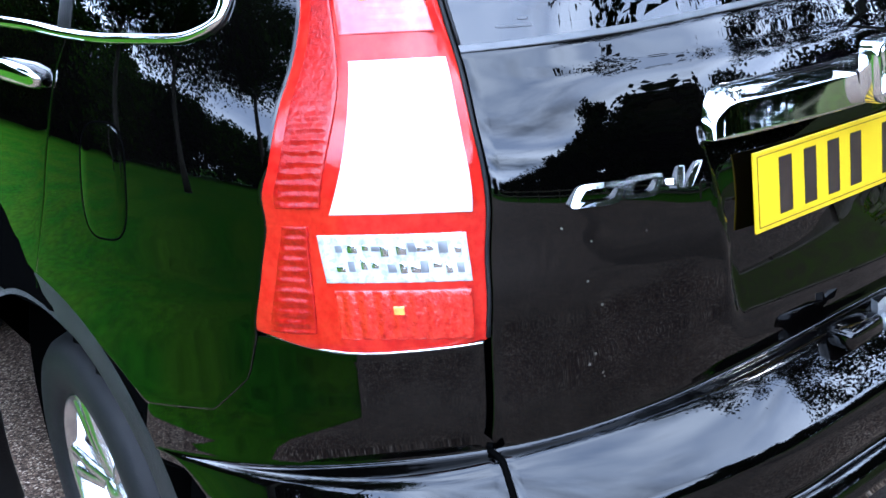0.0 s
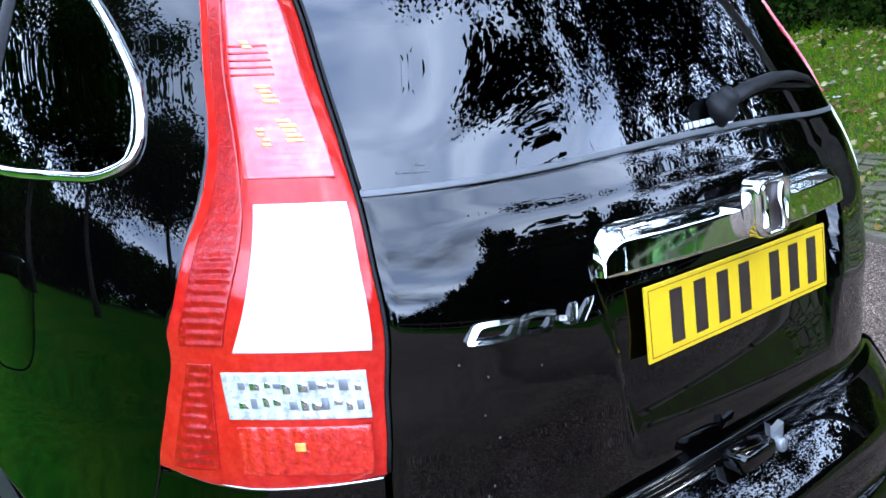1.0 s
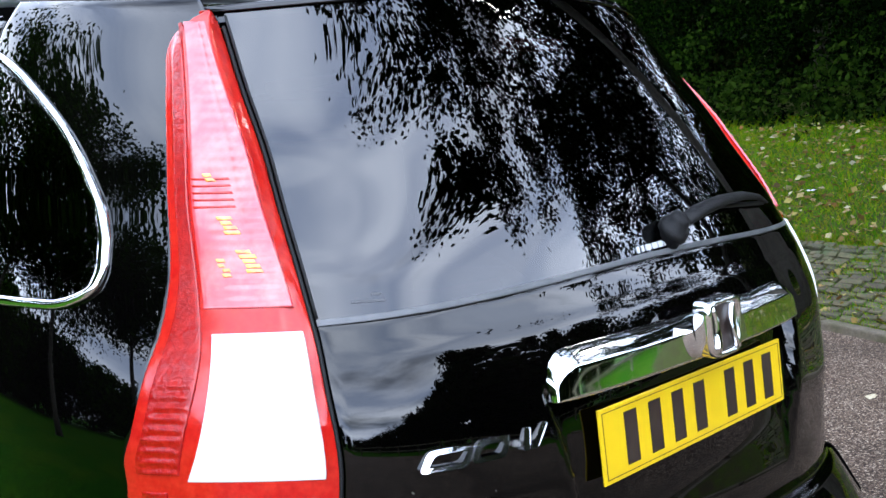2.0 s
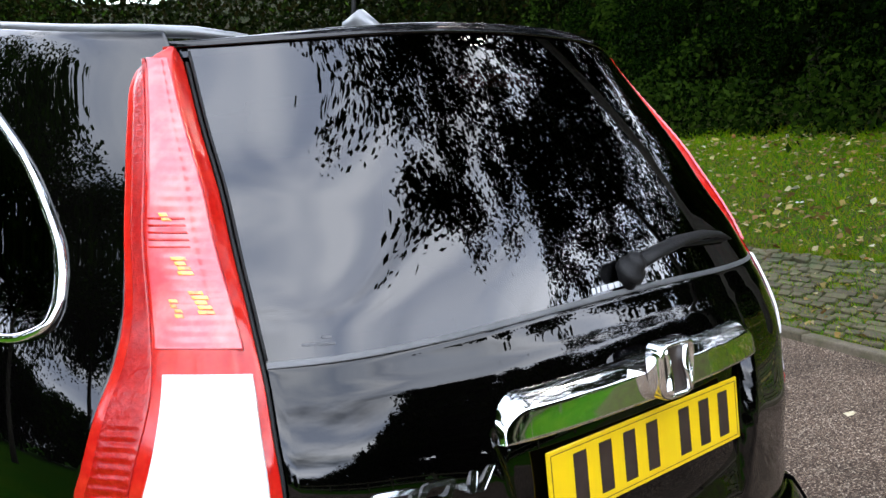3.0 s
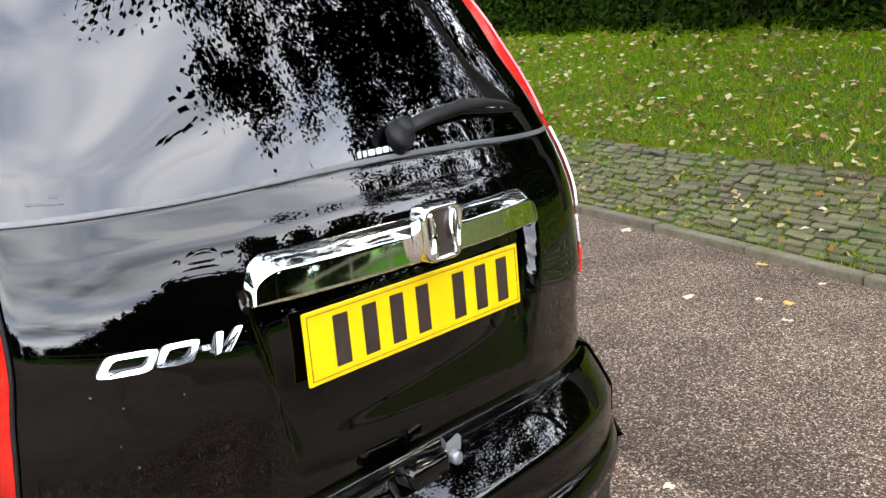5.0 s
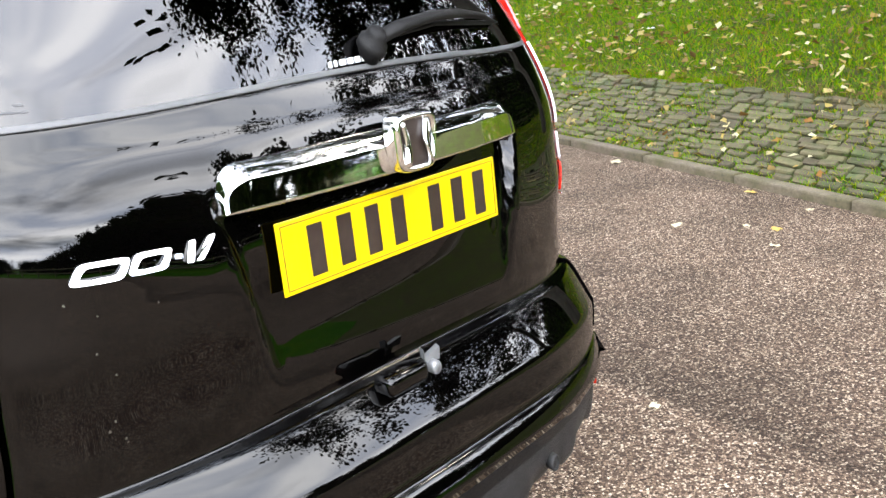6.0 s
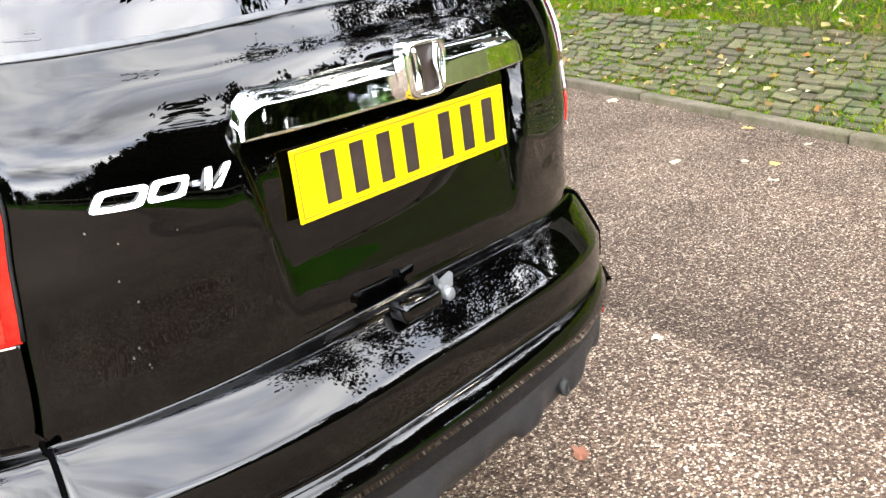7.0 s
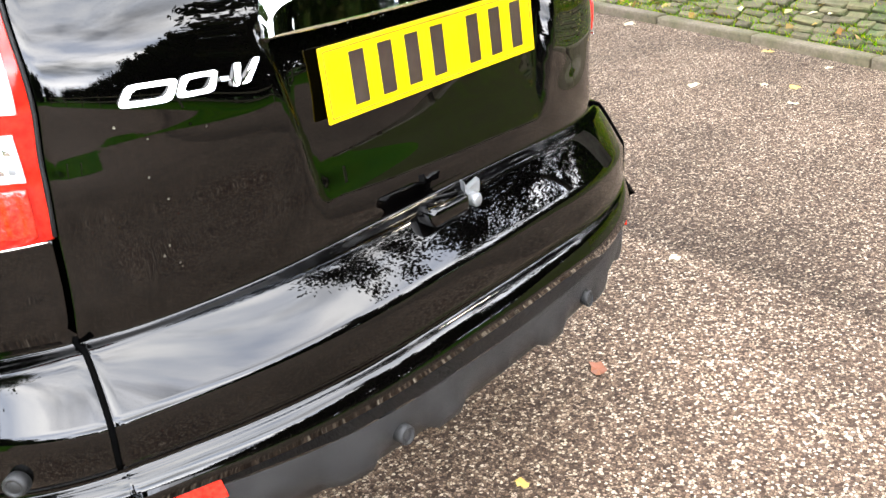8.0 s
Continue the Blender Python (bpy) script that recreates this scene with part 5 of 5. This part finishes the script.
def tree(x, y, z, height, spread, seed, leaves, mat, label, low=0.25, droop=0.3, leaf=(0.10, 0.2), limbs=26, tight=0.55, stout=0.022, layer=None):
    # layer: heights of the underside and top of a broad, closed crown that ends in a clear rim
    rng = np.random.default_rng(seed)
    t = thing("tree", label, "tree", "park trees", at=(x, y, z))
    bm = bmesh.new()
    tops = []
    lean = rng.normal(size=2) * 0.04
    trunk = [Vector((lean[0] * h * height, lean[1] * h * height, h * height * 0.8)) for h in lin(0, 1, 8)]
    rads = [height * stout * (1 - 0.85 * i / 7) + 0.01 for i in range(8)]
    rads[0] *= 1.4
    pieces = [tube_bm(trunk, rads, 9, 1.0, Vector((1, 0, 0)))]
    clumps = []
    for k in range(limbs):
        h = rng.uniform(low, 0.98)
        base = trunk[0].lerp(trunk[-1], h)
        a = rng.uniform(0, math.tau)
        reach = spread * math.sqrt(max(0.08, 1 - ((h - 0.5) / 0.62) ** 2)) * rng.uniform(0.55, 1.0)
        end = base + Vector((math.cos(a) * reach, math.sin(a) * reach, height * rng.uniform(0.0, 0.14)))
        mid = base.lerp(end, 0.5) + Vector((0, 0, reach * 0.18))
        r0 = height * 0.008 * (1.2 - h)
        pieces.append(tube_bm([base, base.lerp(mid, 0.5), mid, mid.lerp(end, 0.6), end], [r0 + 0.012, r0 * 0.8 + 0.01, r0 * 0.6 + 0.008, 0.012, 0.005], 6, 1.0, Vector((0.3, 0.2, 1))))
        for q in (0.35, 0.55, 0.75, 0.9, 1.0):
            c = (base.lerp(mid, q * 2) if q < 0.5 else mid.lerp(end, q * 2 - 1))
            clumps.append((c, reach * 0.30 + 0.25))
            for _ in range(2):
                clumps.append((c + Vector(tuple(rng.normal(size=3) * reach * 0.22)), reach * 0.16 + 0.15))
    for piece in pieces:
        me = bpy.data.meshes.new("tmp")
        piece.to_mesh(me)
        bm.from_mesh(me)
        piece.free()
    part("trunk", bm, BARK, t, "dark rough bark")
    if layer:
        clumps = []
        for k in range(int(11 * spread * spread)):
            a, u = rng.uniform(0, math.tau), math.sqrt(rng.uniform(0, 1))
            rim = spread * (1 + 0.10 * math.sin(5 * a + seed) + 0.07 * math.sin(11 * a + 2 * seed))
            h = layer[0] + (layer[1] - layer[0]) * rng.uniform(0, 1) ** 1.5 * math.sqrt(max(0.02, 1 - u ** 3)) + 0.35 * math.sin(7 * a + u * 9)
            clumps.append((Vector((u * rim * math.cos(a), u * rim * math.sin(a), h)), rng.uniform(0.55, 0.95)))
    C = np.array([tuple(c) for c, _ in clumps])
    R = np.array([r for _, r in clumps])
    i = rng.integers(0, len(clumps), leaves)
    off = rng.normal(size=(leaves, 3)) * tight
    off[:, 2] = off[:, 2] * 0.8 - np.abs(rng.normal(size=leaves)) * droop
    P = C[i] + off * R[i][:, None]
    P[:, 2] = np.maximum(P[:, 2], 0.3)
    hang(leaf_cloud("crown", P, rng.uniform(leaf[0], leaf[1], leaves), mat, rng, None, 0.6 * droop, 0.6), t)
    return t


spots = [(5.5, 6.2, 9.5, 3.2, 0), (7.5, 6.0, 11.0, 3.6, 1), (10.5, 7.5, 10.0, 3.4, 0),
         (14.0, 7.0, 11.5, 4.0, 1), (9.0, 12.0, 13.5, 4.4, 1), (18.0, 9.0, 12.5, 4.4, 0), (24.0, 7.0, 12.5, 4.6, 0)]
for k, (a, n, h, s, kind) in enumerate(spots):
    p = kerb_xy(min(a, 14), n) + KU * max(0, a - 14)
    tree(p.x, p.y, bank_z(n) - 0.1, h, s, 20 + k, 11000, LEAF_DARK if kind else LEAF, "leafy broad tree in the wood behind the bank", 0.12, 0.45, (0.10, 0.20))

for x, y, seed, reach, under in ((5.7, -0.3, 17, 6.0, 6.4), (12.0, -4.2, 18, 5.4, 6.2)):
    tree(x, y, 0.5, 13.5, reach, seed, 62000 if seed == 17 else 30000, LEAF_DARK, "tall tree with hanging branches over the bank", 0.56, 0.28, (0.11, 0.20), 40, 0.36, 0.018, (under, under + 4.5))

# dark depth of the wood: leaves massed behind the hedge and across the far end of the car park
def wood_places(path, count, rng, depth, top, base, start=0.45):
    out = []
    L = [0.0]
    for p, q in zip(path, path[1:]):
        L.append(L[-1] + (Vector(q) - Vector(p)).length)
    xs, ys = [p[0] for p in path], [p[1] for p in path]
    while len(out) < count:
        t = rng.uniform(0, L[-1])
        x, y = float(np.interp(t, L, xs)), float(np.interp(t, L, ys))
        h = rng.uniform(0, 1) ** 0.85 * top * (start + (1 - start) * step(t, 2.5, 9.0))
        if noise.noise(Vector((t * 0.55, h * 0.6, 7.0))) + 0.5 * noise.noise(Vector((t * 1.7, h * 1.7, 2.0))) < rng.uniform(-0.75, 0.1) * step(h, 1.5, 5.0) - 0.9 * (1 - step(h, 1.5, 5.0)) + 0.25 * (h / top) ** 3:
            continue
        out.append((x + rng.normal() * depth, y + rng.normal() * depth, base + h))
    return out


far_path = [tuple(kerb_xy(a, hedge_n(a) + 2.6))[:2] for a in (0.0, 3, 8, 13)]
far_path += [(14.5, 19.0), (9.0, 22.5), (2.0, 23.5), (-6.0, 23.5), (-14.0, 22.0), (-20.0, 18.0)]
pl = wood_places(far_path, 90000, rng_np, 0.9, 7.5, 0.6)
tagged(leaf_cloud("wood_edge", pl, rng_np.uniform(0.08, 0.20, len(pl)), LEAF_DARK, rng_np, None, 0.3, 0.65), "foliage of the wood edge with shade in its dark colour", "wood", kind="stuff")
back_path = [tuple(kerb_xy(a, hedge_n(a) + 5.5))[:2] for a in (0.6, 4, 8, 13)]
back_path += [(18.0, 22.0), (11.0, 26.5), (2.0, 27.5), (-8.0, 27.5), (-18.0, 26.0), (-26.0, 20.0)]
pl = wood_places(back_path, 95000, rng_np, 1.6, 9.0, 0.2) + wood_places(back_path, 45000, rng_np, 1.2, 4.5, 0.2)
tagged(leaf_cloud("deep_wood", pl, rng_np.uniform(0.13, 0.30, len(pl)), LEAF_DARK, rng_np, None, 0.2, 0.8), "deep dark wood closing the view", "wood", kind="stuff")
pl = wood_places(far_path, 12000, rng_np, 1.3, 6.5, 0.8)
tagged(leaf_cloud("wood_light_leaves", pl, rng_np.uniform(0.07, 0.14, len(pl)), LEAF_SUN, rng_np, None, 0.3, 0.65), "leaves in a sunlit tone among the dark wood", "wood", kind="stuff")

# added dark backing: unseen ground rising into the distance, closes sky gaps in the wood
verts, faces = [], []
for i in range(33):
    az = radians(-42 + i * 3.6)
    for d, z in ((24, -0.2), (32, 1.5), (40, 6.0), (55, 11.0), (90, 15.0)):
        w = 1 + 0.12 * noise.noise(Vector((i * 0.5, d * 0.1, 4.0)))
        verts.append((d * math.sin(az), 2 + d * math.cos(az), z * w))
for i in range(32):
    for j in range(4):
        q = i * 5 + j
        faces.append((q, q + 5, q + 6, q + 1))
tagged(new("wood_slope", mesh_of("wood_slope", verts, faces, BACKING)), "dark backing slope added under the wood, closing sky gaps", "slope", kind="structure")

# ---- left side and rear: lawn, trees, fence ----
def around(azimuth, distance):
    """A place seen from the car at a compass direction, clockwise from straight ahead."""
    return -0.5 + distance * math.sin(radians(azimuth)), 0.3 + distance * math.cos(radians(azimuth))


# tall trees near the car, their crowns high over the lawn
for k, (az, dist, h, s, low) in enumerate(((-58, 9.5, 13.0, 4.4, 0.50), (-84, 9.5, 12.5, 3.8, 0.58), (-40, 13.0, 14.0, 4.6, 0.45))):
    x, y = around(az, dist)
    tree(x, y, -0.05, h, s, 140 + k, 16000, LEAF_MID, "tall park tree with a high leafy crown on the lawn", low, 0.4, (0.14, 0.26), 30, 0.45, 0.011)
# a closed line of trees beyond the lawn
for k, (az, dist, h) in enumerate(((-30, 27, 11), (-42, 24, 9.5), (-52, 26, 10), (-61, 23, 8.5), (-70, 25, 9), (-79, 23, 8.5), (-88, 25, 8.5), (-97, 26, 7.5), (-106, 28, 6.5), (-117, 30, 5.5), (-20, 36, 13), (-8, 38, 13), (6, 36, 13), (18, 38, 13))):
    x, y = around(az, dist)
    tree(x, y, -0.05, h, 4.4, 60 + k, 6500, LEAF_MID if k % 3 else LEAF, "broad park tree in the line beyond the lawn", 0.06, 0.35, (0.32, 0.60))
# a great dark clump behind the fence, falling away to one side
for k, (az, dist, h, s) in enumerate(((112, 30, 9, 5), (124, 28, 9, 5), (135, 27, 9.5, 5.5), (147, 26, 12.5, 5.5), (158, 26, 14.5, 5.5), (168, 25, 12.0, 4.6), (176, 22, 8.4, 3.6), (-175, 20, 6.0, 3.0), (-167, 19, 4.4, 2.6), (-158, 20, 3.4, 2.4), (-151, 24, 2.6, 2.4), (-144, 28, 2.6, 2.6), (-132, 28, 3.2, 2.8))):
    x, y = around(az, dist)
    tree(x, y, -0.05, h, s, 90 + k, 14000, LEAF_DARK, "broad dark park tree beyond the fence", 0.02, 0.35, (0.03 + 0.030 * h, 0.06 + 0.052 * h))


def fence_bay(p, q):
    d = Vector((q.x - p.x, q.y - p.y, 0))
    L, ang = d.length, math.degrees(math.atan2(d.y, d.x))
    f = thing("wooden_fence", "weathered post and rail fence on the lawn", "fence", "fence bays", at=(p.x, p.y, -0.03))
    f.rotation_euler = (0, 0, radians(ang))
    part("post", box_bm((0.10, 0.10, 1.05), (0, 0, 0.525), 0.012), WOOD, f, shade=False)
    for z in (0.45, 0.90):
        part("rail", box_bm((L - 0.10, 0.04, 0.11), (L / 2, 0, z), 0.008), WOOD, f, shade=False)
    return f


fp = [Vector((x, -12.0 + 0.05 * (x - 4), 0)) for x in lin(-14, 24, 17)]
for p, q in zip(fp, fp[1:]):
    fence_bay(p, q)

# ---- loose leaves on the tarmac ----
def tarmac_leaf(x, y, size, mat, label, turn, kind="fallen_leaf"):
    rng = random.Random(int(x * 1000 + y * 77))
    bm = bmesh.new()
    c = bm.verts.new((0, 0, 0.006))
    ring = []
    for i in range(12):
        a = i * math.tau / 12
        r = size * 0.5 * rng.uniform(0.55, 1.0) * (1.0 if i % 2 else 0.75)
        ring.append(bm.verts.new((r * math.cos(a) * 1.3, r * math.sin(a), 0.002 + rng.uniform(0, 0.012))))
    for i in range(12):
        bm.faces.new((c, ring[i], ring[(i + 1) % 12]))
    ob = part(kind, bm, mat, None, "", False)
    ob.matrix_world = pose(x, y, 0.001, 0, 0, turn)
    sol = ob.modifiers.new("thick", "SOLIDIFY")
    sol.thickness = 0.001
    return tagged(ob, label, "leaf", "leaves on the tarmac")


for x, y, s, mat, lab in ((1.485, .31, .045, PALE_LEAF, "small pale dry leaf lying on the tarmac"), (3.54, 1.235, .075, PALE_LEAF, "pale dry leaf lying on the tarmac"),
                          (3.69, .90, .05, PALE_LEAF, "small pale dry leaf lying on the tarmac"), (3.70, .74, .075, YELLOW_LEAF, "yellow leaf lying on the tarmac"),
                          (3.40, .634, .065, PALE_LEAF, "pale dry leaf lying on the tarmac"), (4.42, 1.18, .085, YELLOW_LEAF, "yellow leaf lying by the kerb"),
                          (4.90, 2.40, .13, PALE_LEAF, "pale crumpled leaf lying by the kerb"), (.745, .16, .075, BROWN_LEAF, "reddish brown leaf lying flat on the tarmac"),
                          (.232, .052, .042, YELLOW_LEAF, "yellow leaf lying on the tarmac behind the car"), (4.15, .72, .05, PALE_LEAF, "small pale dry leaf lying by the kerb")):
    tarmac_leaf(x, y, s, mat, lab, x * 300)
p = kerb_xy(3.1, 1.52)
lit = tarmac_leaf(p.x, p.y, 0.11, PAPER, "crumpled scrap of white paper on the grass", 20, "paper_scrap")
lit.location.z = bank_z(1.52) + 0.05
tagged(lit, "", "litter", "litter on the bank")

# ---- kerb stones and setts ----
kerb = thing("kerb", "grey concrete kerb stones along the tarmac", "kerb", kind="structure")
kerb_mesh = mesh_of("kerb_stone", [], [], KERB)
bm = box_bm((0.905, 0.11, 0.20), (0, 0, -0.042), 0.014, 2)
bm.to_mesh(kerb_mesh)
bm.free()
a = -6.933
k = 0
while a < 14:
    p, q = kerb_xy(a), kerb_xy(a + 0.915)
    c = (p + q) / 2 + KV * 0.055
    ob = new("kerb_stone", kerb_mesh)
    ob.parent = kerb
    ob.matrix_local = pose(c.x, c.y, 0.0 + 0.004 * math.sin(k * 2.3), 0, 0, math.degrees(math.atan2(q.y - p.y, q.x - p.x)) + 0.3 * math.sin(k))
    a += 0.918
    k += 1

apron = thing("sett_apron", "mossy stone setts sloping up behind the kerb", "paving", kind="structure")
sett_meshes = []
rs = random.Random(11)
for k in range(6):
    bm = box_bm((0.165, 0.054, 0.07), (0, 0, -0.02), 0.008, 1)
    for v in bm.verts:
        v.co += Vector((rs.uniform(-.004, .004), rs.uniform(-.004, .004), rs.uniform(-.005, .005)))
    me = mesh_of("sett", [], [], SETT)
    bm.to_mesh(me)
    bm.free()
    sett_meshes.append(me)
slope = math.degrees(math.atan2(0.36, 0.68))
near, rest_v, rest_f = 0, [], []
for row in range(14):
    n = 0.15 + row * 0.0515
    a = -3.0 + (row % 2) * 0.11 + rs.uniform(-0.03, 0.03)
    while a < 9.0:
        L = rs.uniform(0.55, 1.35)
        p = kerb_xy(a + 0.0875 * L, n)
        q = kerb_xy(a + 0.2, n) - kerb_xy(a, n)
        m = pose(p.x, p.y, bank_z(n) + rs.uniform(-0.014, 0.008) - 0.03 * max(0.0, 0.4 - n) * (1 + noise.noise(Vector((a * 1.5, n * 3, 8.0)))), 0, 0, math.degrees(math.atan2(q.y, q.x))) @ pose(0, 0, 0, -slope + rs.uniform(-4, 4), rs.uniform(-3, 3), rs.uniform(-2, 2)) @ Matrix.Diagonal((L, 1, 1, 1))
        me = sett_meshes[rs.randrange(6)]
        if -0.3 < a < 4.6 and near < 300:
            ob = new("sett", me)
            ob.parent = apron
            ob.matrix_local = m
            near += 1
        else:
            b0 = len(rest_v)
            rest_v += [tuple(m @ v.co) for v in me.vertices]
            rest_f += [tuple(b0 + i for i in f.vertices) for f in me.polygons]
        a += 0.177 * L + rs.uniform(0.0, 0.014)
rest = new("sett_rest", mesh_of("sett_rest", rest_v, rest_f, SETT, False))
rest.parent = apron
tagged(rest, kind="stuff")
